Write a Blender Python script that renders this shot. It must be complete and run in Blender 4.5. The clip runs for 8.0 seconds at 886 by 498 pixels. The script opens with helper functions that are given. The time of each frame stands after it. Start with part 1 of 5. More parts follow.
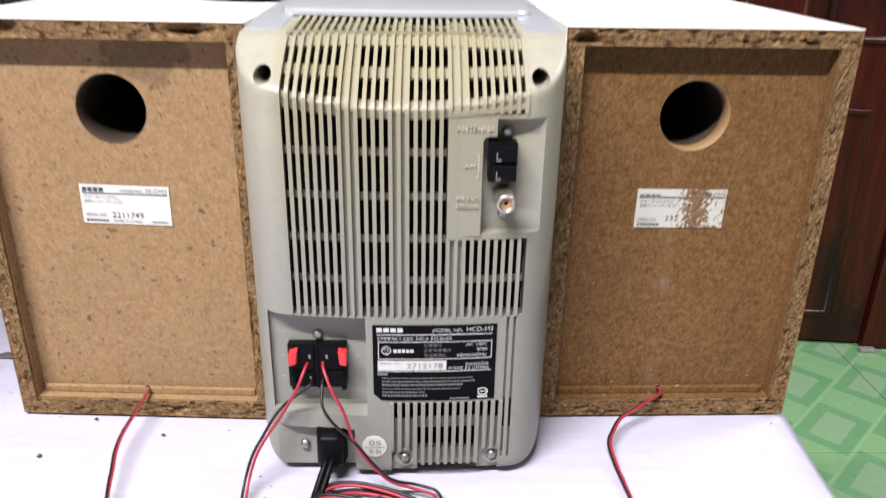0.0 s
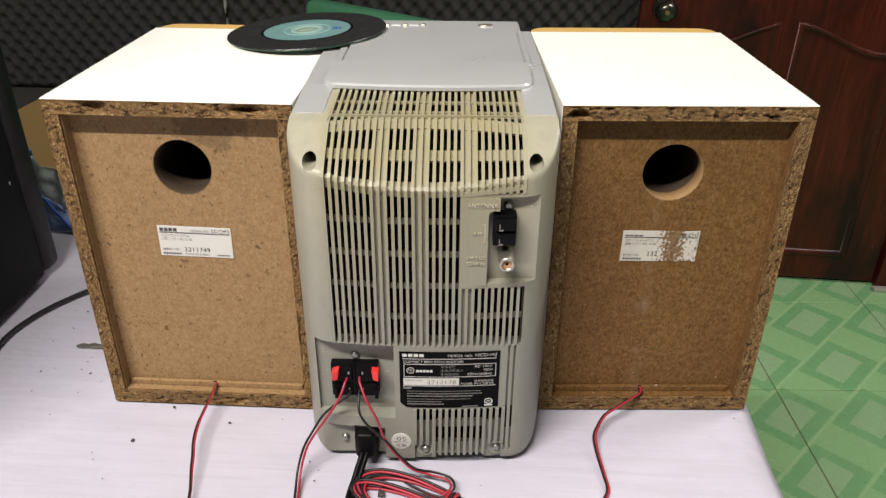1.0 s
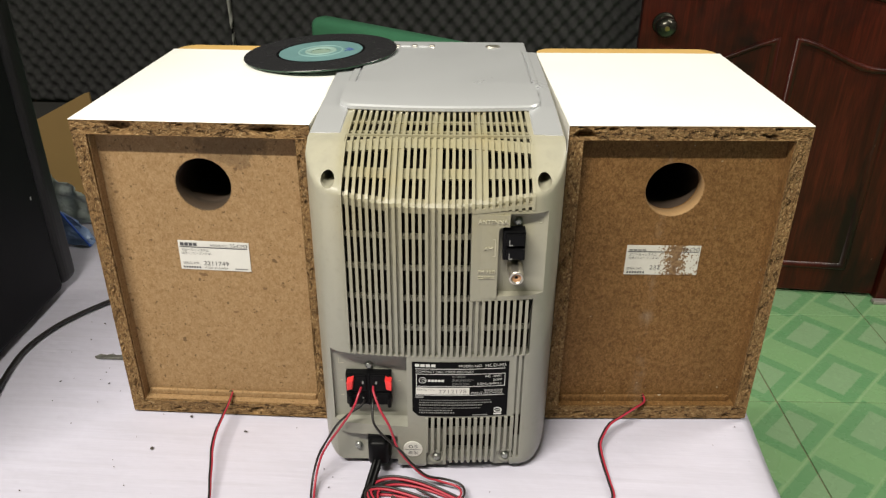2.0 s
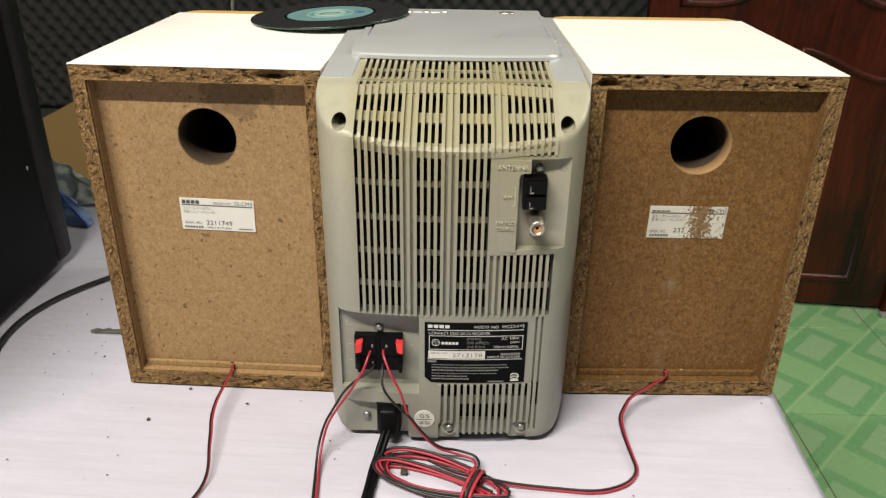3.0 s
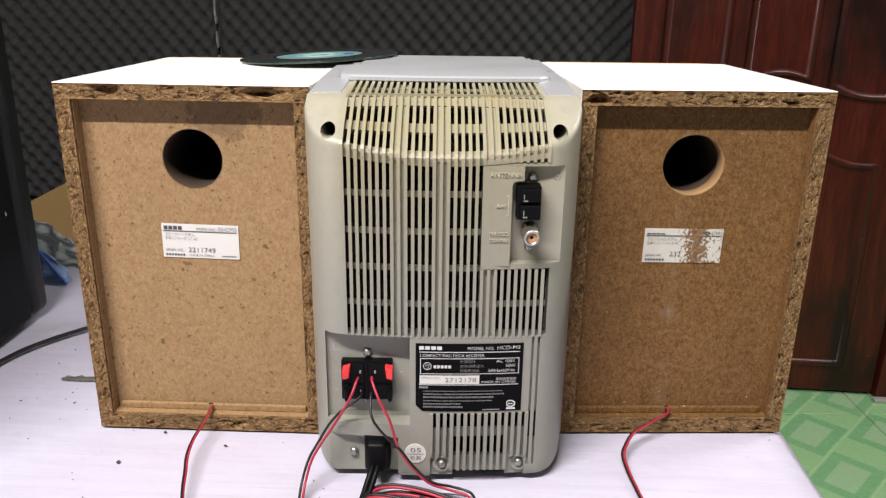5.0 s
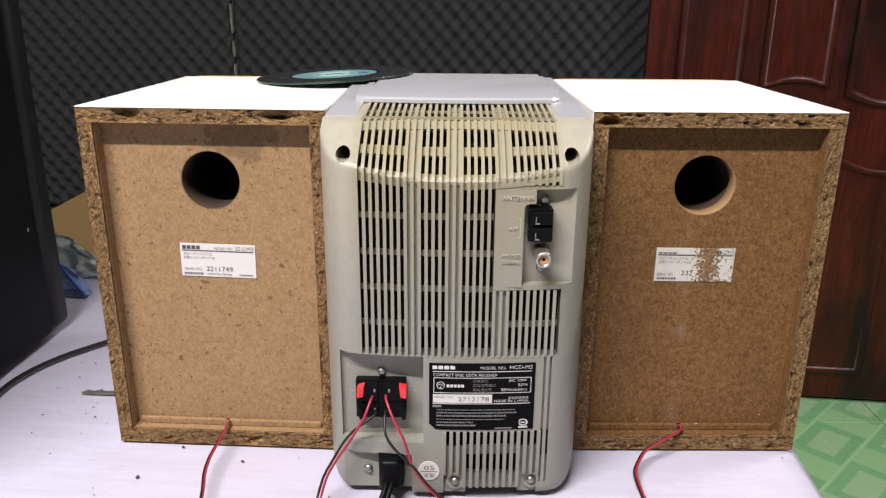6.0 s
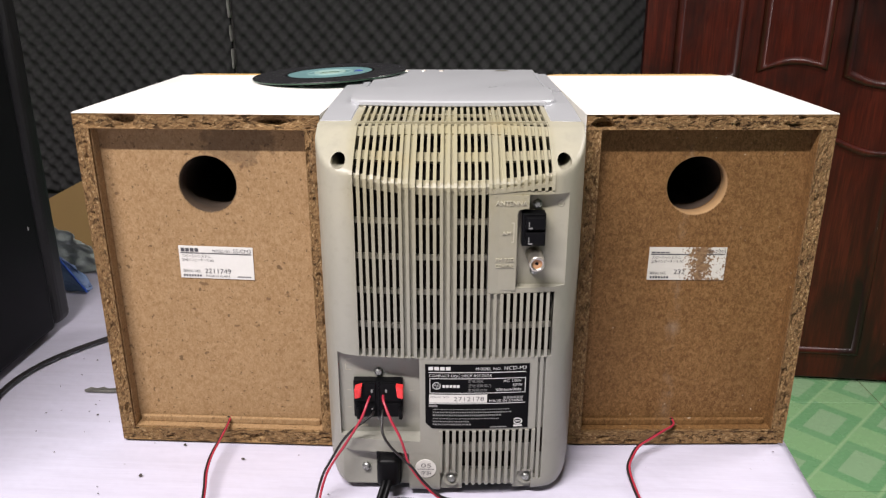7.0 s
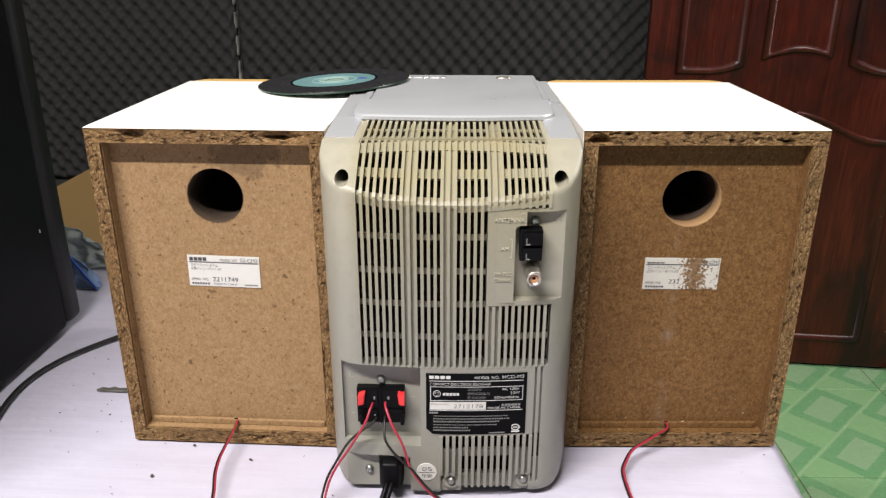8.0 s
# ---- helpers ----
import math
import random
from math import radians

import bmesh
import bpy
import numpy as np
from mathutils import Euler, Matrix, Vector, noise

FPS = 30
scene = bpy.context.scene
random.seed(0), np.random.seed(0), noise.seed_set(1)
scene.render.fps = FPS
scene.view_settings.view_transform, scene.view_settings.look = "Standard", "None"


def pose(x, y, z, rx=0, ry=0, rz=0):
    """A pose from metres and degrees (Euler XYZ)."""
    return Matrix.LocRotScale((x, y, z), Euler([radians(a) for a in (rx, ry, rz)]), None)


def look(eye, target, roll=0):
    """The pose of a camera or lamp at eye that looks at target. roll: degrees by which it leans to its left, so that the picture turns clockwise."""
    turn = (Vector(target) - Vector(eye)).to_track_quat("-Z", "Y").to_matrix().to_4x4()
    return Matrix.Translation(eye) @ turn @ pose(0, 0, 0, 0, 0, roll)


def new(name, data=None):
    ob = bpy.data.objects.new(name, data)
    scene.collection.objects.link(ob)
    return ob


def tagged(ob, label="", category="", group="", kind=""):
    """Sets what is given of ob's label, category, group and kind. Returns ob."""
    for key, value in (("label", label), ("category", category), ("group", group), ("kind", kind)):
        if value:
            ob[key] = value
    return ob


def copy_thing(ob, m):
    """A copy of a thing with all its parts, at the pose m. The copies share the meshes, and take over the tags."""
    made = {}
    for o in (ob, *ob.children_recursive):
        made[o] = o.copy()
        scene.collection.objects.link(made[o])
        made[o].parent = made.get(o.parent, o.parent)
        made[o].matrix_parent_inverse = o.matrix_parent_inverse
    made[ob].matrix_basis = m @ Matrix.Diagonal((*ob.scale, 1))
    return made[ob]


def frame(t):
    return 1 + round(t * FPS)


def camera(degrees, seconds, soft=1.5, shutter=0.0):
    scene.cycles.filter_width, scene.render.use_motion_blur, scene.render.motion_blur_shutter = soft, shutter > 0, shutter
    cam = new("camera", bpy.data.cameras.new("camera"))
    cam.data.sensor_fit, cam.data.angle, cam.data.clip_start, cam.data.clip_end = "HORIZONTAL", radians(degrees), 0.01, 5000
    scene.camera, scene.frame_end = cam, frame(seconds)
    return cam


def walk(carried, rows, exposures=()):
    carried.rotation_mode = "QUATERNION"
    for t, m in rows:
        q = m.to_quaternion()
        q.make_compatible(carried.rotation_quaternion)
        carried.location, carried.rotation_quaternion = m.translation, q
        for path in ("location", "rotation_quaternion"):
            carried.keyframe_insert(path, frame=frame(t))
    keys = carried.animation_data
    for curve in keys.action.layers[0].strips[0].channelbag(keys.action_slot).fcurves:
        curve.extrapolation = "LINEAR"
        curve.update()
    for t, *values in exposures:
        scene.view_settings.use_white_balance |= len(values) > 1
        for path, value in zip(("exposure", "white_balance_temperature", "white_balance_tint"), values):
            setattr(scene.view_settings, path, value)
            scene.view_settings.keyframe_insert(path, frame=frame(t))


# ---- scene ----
cam = camera(60.0, 8.0, soft=1.3, shutter=0.4)
PATH = [
    (0, (0.004, -0.382, 0.271), (-0.02, 1.465, -0.494), 1.0),
    (0.1, (0.005, -0.389, 0.286), (-0.023, 1.455, -0.489), 1.0),
    (0.2, (0.006, -0.394, 0.301), (-0.028, 1.445, -0.484), 0.9),
    (0.3, (0.009, -0.399, 0.315), (-0.041, 1.432, -0.486), 0.6),
    (0.5, (0.009, -0.409, 0.343), (-0.08, 1.38, -0.547), -0.0),
    (0.7, (0.009, -0.412, 0.355), (-0.08, 1.34, -0.605), 0.3),
    (1, (0.011, -0.425, 0.371), (-0.078, 1.324, -0.595), 0.4),
    (1.2, (0.01, -0.427, 0.378), (-0.079, 1.328, -0.576), 0.3),
    (2.3, (0.004, -0.444, 0.381), (-0.09, 1.322, -0.553), 0.5),
    (2.5, (0.003, -0.444, 0.377), (-0.093, 1.325, -0.553), 0.6),
    (2.8, (-0.002, -0.438, 0.354), (-0.09, 1.336, -0.566), 0.8),
    (3, (-0.004, -0.439, 0.333), (-0.096, 1.353, -0.551), 0.8),
    (3.2, (-0.006, -0.436, 0.315), (-0.066, 1.389, -0.501), 1.3),
    (3.3, (-0.007, -0.437, 0.307), (-0.056, 1.398, -0.487), 1.5),
    (3.5, (-0.008, -0.44, 0.287), (-0.056, 1.415, -0.46), 1.4),
    (3.7, (-0.008, -0.44, 0.285), (-0.058, 1.422, -0.445), 1.3),
    (4, (-0.008, -0.442, 0.278), (-0.063, 1.44, -0.396), 0.9),
    (4.5, (-0.007, -0.444, 0.277), (-0.065, 1.452, -0.36), 0.8),
    (5.8, (-0.007, -0.445, 0.291), (-0.095, 1.452, -0.339), 0.5),
    (6, (-0.006, -0.447, 0.292), (-0.105, 1.45, -0.332), 0.4),
    (6.5, (-0.004, -0.448, 0.297), (-0.105, 1.446, -0.338), 0.3),
    (7, (-0.003, -0.448, 0.307), (-0.101, 1.432, -0.368), 0.0),
    (7.5, (-0.004, -0.454, 0.321), (-0.115, 1.407, -0.403), -0.1),
    (8, (0.0, -0.454, 0.33), (-0.11, 1.407, -0.393), 0.0),
]
walk(cam, [(t, look(eye, target, roll)) for t, eye, target, roll in PATH],
     exposures=[(0.0, 0.15, 6110, 16), (0.2, -0.09, 6110, 16), (0.5, -0.09, 6110, 16), (0.7, -0.11, 6310, 14), (1.0, -0.38, 6860, 11), (2.5, -0.31, 7040, 6), (3.0, -0.35, 7120, 6), (3.3, -0.36, 7070, 8), (3.5, -0.23, 6970, 7), (4.0, -0.15, 6970, 7), (4.5, -0.05, 6720, 11), (6.0, -0.13, 6420, 18), (6.5, -0.13, 6420, 18), (7.5, -0.09, 6520, 15), (8.0, -0.13, 6520, 14)])

# ---- light ----
FLOOR = -0.85
CEIL = 1.85
world = bpy.data.worlds.new("world")
scene.world = world
world.use_nodes = True
world.node_tree.nodes["Background"].inputs[0].default_value = (0.75, 0.85, 1.0, 1)
world.node_tree.nodes["Background"].inputs[1].default_value = 0.05


def area(name, m, sx, sy, watts, color):
    d = bpy.data.lights.new(name, "AREA")
    d.shape, d.size, d.size_y, d.energy, d.color = "RECTANGLE", sx, sy, watts, color
    ob = new(name, d)
    ob.matrix_world = m
    return ob


LAMP = (-0.58, -0.95, 1.70)
area("tube_light", look((LAMP[0], LAMP[1], LAMP[2] - 0.05), (LAMP[0], LAMP[1] + 0.45, 0)), 1.15, 0.05, 86, (1.0, 0.97, 0.93))
# fill light added to brighten floor, door and tops; no second lamp is known
FILL_LAMP = (1.58, 0.60, 1.70)
area("tube_light", pose(FILL_LAMP[0], FILL_LAMP[1], FILL_LAMP[2] - 0.05, 0, 0, 0), 1.15, 0.05, 36, (1.0, 0.97, 0.93))


# ---- mesh helpers ----
def thing(name, m, label, category, group="", kind=""):
    ob = new(name)
    ob.empty_display_size = 0.02
    ob.matrix_world = m
    return tagged(ob, label, category, group, kind)


def part(name, bm, material, parent=None, label="", smooth=False):
    me = bpy.data.meshes.new(name)
    bm.normal_update()
    bm.to_mesh(me)
    bm.free()
    if smooth:
        me.shade_smooth()
    me.materials.append(material)
    ob = new(name, me)
    if parent is not None:
        ob.parent = parent
    if label:
        ob["label"] = label
    return ob


def box(bm, x0, x1, y0, y1, z0, z1, bevel=0.0, seg=2):
    r = bmesh.ops.create_cube(bm, size=1.0)
    vs = r["verts"]
    bmesh.ops.scale(bm, vec=(x1 - x0, y1 - y0, z1 - z0), verts=vs)
    bmesh.ops.translate(bm, vec=((x0 + x1) / 2, (y0 + y1) / 2, (z0 + z1) / 2), verts=vs)
    if bevel:
        es = list({e for v in vs for e in v.link_edges})
        bmesh.ops.bevel(bm, geom=es, offset=bevel, segments=seg, affect="EDGES", profile=0.5)
    return bm


def boxed(*a, **k):
    return box(bmesh.new(), *a, **k)


def rod(bm, p0, p1, r0, r1=None, n=20, bevel=0.0):
    p0, p1 = Vector(p0), Vector(p1)
    d = p1 - p0
    m = Matrix.Translation((p0 + p1) / 2) @ d.to_track_quat("Z", "Y").to_matrix().to_4x4()
    r = bmesh.ops.create_cone(bm, cap_ends=True, segments=n, radius1=r0, radius2=r0 if r1 is None else r1, depth=d.length, matrix=m)
    if bevel:
        es = [e for e in {e for v in r["verts"] for e in v.link_edges} if any(len(f.verts) > 4 for f in e.link_faces)]
        bmesh.ops.bevel(bm, geom=es, offset=bevel, segments=2, affect="EDGES", profile=0.5)
    return bm


def spline(pts, steps=8):
    pts = [Vector(p) for p in pts]
    ext = [pts[0] * 2 - pts[1]] + pts + [pts[-1] * 2 - pts[-2]]
    out = []
    for i in range(1, len(ext) - 2):
        a, b, c, d = ext[i - 1:i + 3]
        for k in range(steps):
            t = k / steps
            out.append(0.5 * ((2 * b) + (c - a) * t + (2 * a - 5 * b + 4 * c - d) * t * t + (3 * b - a - 3 * c + d) * t ** 3))
    return out + [pts[-1]]


def tube(bm, pts, r, n=8, steps=8, flat=1.0):
    path = spline(pts, steps) if steps else [Vector(p) for p in pts]
    rings = []
    up = Vector((0, 0, 1))
    for i, p in enumerate(path):
        d = (path[min(i + 1, len(path) - 1)] - path[max(i - 1, 0)]).normalized()
        side = d.cross(up)
        if side.length < 1e-3:
            side = Vector((1, 0, 0))
        side.normalize()
        nor = side.cross(d).normalized()
        rings.append([bm.verts.new(p + side * (r * math.cos(a) * flat) + nor * (r * math.sin(a))) for a in (2 * math.pi * k / n for k in range(n))])
    for a, b in zip(rings, rings[1:]):
        for k in range(n):
            bm.faces.new((a[k], a[(k + 1) % n], b[(k + 1) % n], b[k]))
    bm.faces.new(rings[0][::-1])
    bm.faces.new(rings[-1])
    return bm


def sheet(bm, nu, nv, fn, close=None):
    """A grid of quads; fn(i, j) gives the corner."""
    g = [[bm.verts.new(fn(i, j)) for j in range(nv + 1)] for i in range(nu + 1)]
    for i in range(nu):
        for j in range(nv):
            bm.faces.new((g[i][j], g[i + 1][j], g[i + 1][j + 1], g[i][j + 1]))
    return g


def prism(bm, poly, x0, x1):
    """A prism of the (y, z) outline from x0 to x1."""
    a = [bm.verts.new((x0, y, z)) for y, z in poly]
    b = [bm.verts.new((x1, y, z)) for y, z in poly]
    n = len(poly)
    bm.faces.new(a)
    bm.faces.new(b[::-1])
    for i in range(n):
        bm.faces.new((a[i], b[i], b[(i + 1) % n], a[(i + 1) % n]))
    bmesh.ops.recalc_face_normals(bm, faces=bm.faces)
    return bm


def lathe(bm, prof, n=40, m=None):
    """(r, z) profile turned round z."""
    rings = [[bm.verts.new((r * math.cos(2 * math.pi * k / n), r * math.sin(2 * math.pi * k / n), z)) for k in range(n)] for r, z in prof]
    for a, b in zip(rings, rings[1:]):
        for k in range(n):
            bm.faces.new((a[k], a[(k + 1) % n], b[(k + 1) % n], b[k]))
    if m is not None:
        bmesh.ops.transform(bm, matrix=m, verts=bm.verts)
    return bm


def carve(ob, cutters):
    """Cuts the closed shapes out of ob's mesh."""
    tools = []
    for bm in cutters:
        bmesh.ops.recalc_face_normals(bm, faces=bm.faces)
        me = bpy.data.meshes.new("cutter")
        bm.to_mesh(me)
        bm.free()
        t = new("cutter", me)
        t.parent = ob.parent
        tools.append(t)
        md = ob.modifiers.new("cut", "BOOLEAN")
        md.operation, md.object, md.solver = "DIFFERENCE", t, "EXACT"
    bpy.context.view_layer.update()
    me = bpy.data.meshes.new_from_object(ob.evaluated_get(bpy.context.evaluated_depsgraph_get()))
    ob.modifiers.clear()
    old = ob.data
    mats = list(old.materials)
    ob.data = me
    me.materials.clear()
    for x in mats:
        me.materials.append(x)
    for t in tools:
        bpy.data.objects.remove(t)
    return ob


def lettering(name, s, material, parent, x, z, size, wrap, width=0.0, align="LEFT", depth=0.0):
    """Flat letters standing on the plane y = wrap(x), read from -y. width: squeezed to that width."""
    cu = bpy.data.curves.new(name, "FONT")
    cu.body, cu.size, cu.align_x = s, size, align
    cu.resolution_u = 3
    cu.extrude = depth
    cu.offset = -0.007 * size if depth == 0.0 else 0.0
    tmp = new(name, cu)
    bpy.context.view_layer.update()
    me = bpy.data.meshes.new_from_object(tmp.evaluated_get(bpy.context.evaluated_depsgraph_get()))
    bpy.data.objects.remove(tmp)
    if len(me.vertices) == 0:
        return None
    xs = [v.co.x for v in me.vertices]
    k = width / (max(xs) - min(xs)) if width else 1.0
    for v in me.vertices:
        u, h = x + v.co.x * k, z + v.co.y
        v.co = (u, wrap(u) - v.co.z, h)
    me.materials.clear()
    me.materials.append(material)
    ob = new(name, me)
    ob.parent = parent
    return ob


def bars(name, rects, material, parent, wrap, label=""):
    """Flat bars (x0, x1, z0, z1) on the plane y = wrap(x)."""
    bm = bmesh.new()
    for x0, x1, z0, z1 in rects:
        n = max(1, int((x1 - x0) / 0.006))
        for i in range(n):
            a, b = x0 + (x1 - x0) * i / n, x0 + (x1 - x0) * (i + 1) / n
            bm.faces.new([bm.verts.new(p) for p in ((a, wrap(a), z0), (b, wrap(b), z0), (b, wrap(b), z1), (a, wrap(a), z1))])
    return part(name, bm, material, parent, label)


# ---- materials ----
class Net:
    """A small node graph for one material."""

    def __init__(self, name):
        self.m = bpy.data.materials.new(name)
        self.m.use_nodes = True
        self.t = self.m.node_tree
        self.b = self.t.nodes["Principled BSDF"]
        self.co = self.t.nodes.new("ShaderNodeTexCoord").outputs["Object"]

    def link(self, a, b):
        self.t.links.new(a, b)

    def mapped(self, scale=(1, 1, 1), rot=(0, 0, 0), loc=(0, 0, 0)):
        n = self.t.nodes.new("ShaderNodeMapping")
        n.inputs["Scale"].default_value, n.inputs["Rotation"].default_value, n.inputs["Location"].default_value = scale, rot, loc
        self.link(self.co, n.inputs["Vector"])
        return n.outputs[0]

    def noise(self, scale, detail=4, rough=0.55, co=None, dist=0.0):
        n = self.t.nodes.new("ShaderNodeTexNoise")
        n.inputs["Scale"].default_value, n.inputs["Detail"].default_value = scale, detail
        n.inputs["Roughness"].default_value, n.inputs["Distortion"].default_value = rough, dist
        self.link(co or self.co, n.inputs["Vector"])
        return n.outputs["Fac"]

    def voronoi(self, scale, co=None, out="Distance", rnd=1.0):
        n = self.t.nodes.new("ShaderNodeTexVoronoi")
        n.inputs["Scale"].default_value, n.inputs["Randomness"].default_value = scale, rnd
        self.link(co or self.co, n.inputs["Vector"])
        return n.outputs[out]

    def ramp(self, fac, *stops, hard=False):
        n = self.t.nodes.new("ShaderNodeValToRGB")
        e = n.color_ramp.elements
        while len(e) < len(stops):
            e.new(0.5)
        for el, (p, c) in zip(e, stops):
            el.position = p
            el.color = (*c, 1) if isinstance(c, tuple) else (c, c, c, 1)
        if hard:
            n.color_ramp.interpolation = "CONSTANT"
        self.link(fac, n.inputs[0])
        return n.outputs[0]

    def mix(self, fac, a, b, mode="MIX"):
        n = self.t.nodes.new("ShaderNodeMix")
        n.data_type, n.blend_type = "RGBA", mode
        for v, i in ((fac, 0), (a, 6), (b, 7)):
            if isinstance(v, (int, float)):
                n.inputs[i].default_value = v if i == 0 else (v, v, v, 1)
            elif isinstance(v, tuple):
                n.inputs[i].default_value = (*v, 1)
            else:
                self.link(v, n.inputs[i])
        return n.outputs[2]

    def math(self, op, a, b=0.0, c=0.0):
        n = self.t.nodes.new("ShaderNodeMath")
        n.operation = op
        for v, i in ((a, 0), (b, 1), (c, 2)):
            if isinstance(v, (int, float)):
                n.inputs[i].default_value = v
            else:
                self.link(v, n.inputs[i])
        return n.outputs[0]

    def split(self, co=None):
        n = self.t.nodes.new("ShaderNodeSeparateXYZ")
        self.link(co or self.co, n.inputs[0])
        return n.outputs

    def bump(self, h, strength=0.3, dist=0.001):
        n = self.t.nodes.new("ShaderNodeBump")
        n.inputs["Strength"].default_value, n.inputs["Distance"].default_value = strength, dist
        self.link(h, n.inputs["Height"])
        self.link(n.outputs[0], self.b.inputs["Normal"])

    def set(self, color=None, rough=None, metal=None, spec=None, coat=None, trans=None, ior=None, coat_rough=None):
        for key, v in (("Base Color", color), ("Roughness", rough), ("Metallic", metal), ("Specular IOR Level", spec), ("Coat Weight", coat),
                       ("Transmission Weight", trans), ("IOR", ior), ("Coat Roughness", coat_rough)):
            if v is None:
                continue
            if isinstance(v, tuple):
                self.b.inputs[key].default_value = (*v, 1)
            elif isinstance(v, (int, float)):
                self.b.inputs[key].default_value = v
            else:
                self.link(v, self.b.inputs[key])
        return self.m


def surface(name, color, rough=0.5, metal=0.0, vary=0.12, scale=40, fine=500, bump=0.08, coat=0.0, spec=0.5, dist=0.0006):
    n = Net(name)
    big, small = n.noise(scale, 4), n.noise(fine, 3)
    lo, hi = tuple(c * (1 - vary) for c in color), tuple(min(1, c * (1 + vary)) for c in color)
    c = n.mix(n.math("MULTIPLY_ADD", small, 0.35, n.math("MULTIPLY", big, 0.65)), lo, hi)
    if bump:
        n.bump(small, bump, dist)
    return n.set(c, n.math("MULTIPLY_ADD", big, 0.16, max(0.02, rough - 0.08)), metal, spec, coat)


def plastic_yellowed():
    """Grey-beige plastic, yellowed in the middle and towards the top, with grime in the grille."""
    n = Net("beige_plastic")
    x, y, z = n.split()
    up = n.math("MULTIPLY_ADD", n.noise(22, 4), 0.05, n.math("ADD", z, -0.025))
    age = n.ramp(up, (0.09, 0.0), (0.165, 0.45), (0.20, 0.85), (0.235, 0.85))
    streak = n.noise(60, 4, 0.6, n.mapped((1, 1, 0.12)))
    age = n.mix(1.0, age, n.ramp(streak, (0.3, 0.6), (0.7, 1.0)), "MULTIPLY")
    inner = n.ramp(n.math("ABSOLUTE", x), (0.050, 1.0), (0.060, 0.0))
    tint = n.mix(inner, (0.385, 0.360, 0.270), (0.312, 0.276, 0.156))
    c = n.mix(age, (0.248, 0.244, 0.208), tint)
    dirt = n.ramp(n.noise(180, 4, 0.65), (0.22, 0.7), (0.48, 1.0))
    c = n.mix(0.3, c, dirt, "MULTIPLY")
    rim = n.math("SUBTRACT", 1.0, n.math("MULTIPLY", n.math("ABSOLUTE", n.math("SUBTRACT", z, 0.198)), 130.0))
    spot = n.math("MULTIPLY", n.ramp(n.noise(420, 2), (0.62, 0.0), (0.67, 1.0)), n.math("MULTIPLY", inner, n.math("MAXIMUM", rim, 0.05)))
    c = n.mix(n.math("MULTIPLY", spot, 0.6), c, (0.12, 0.085, 0.045))
    tea = n.math("MULTIPLY", n.math("MULTIPLY", n.ramp(n.noise(34, 4), (0.52, 0.0), (0.76, 0.45)), n.ramp(z, (0.150, 0.0), (0.215, 1.0))), inner)
    c = n.mix(tea, c, (0.31, 0.235, 0.11))
    fine = n.noise(1800, 2)
    n.bump(fine, 0.12, 0.0004)
    return n.set(c, 0.40, 0.0, 0.45)


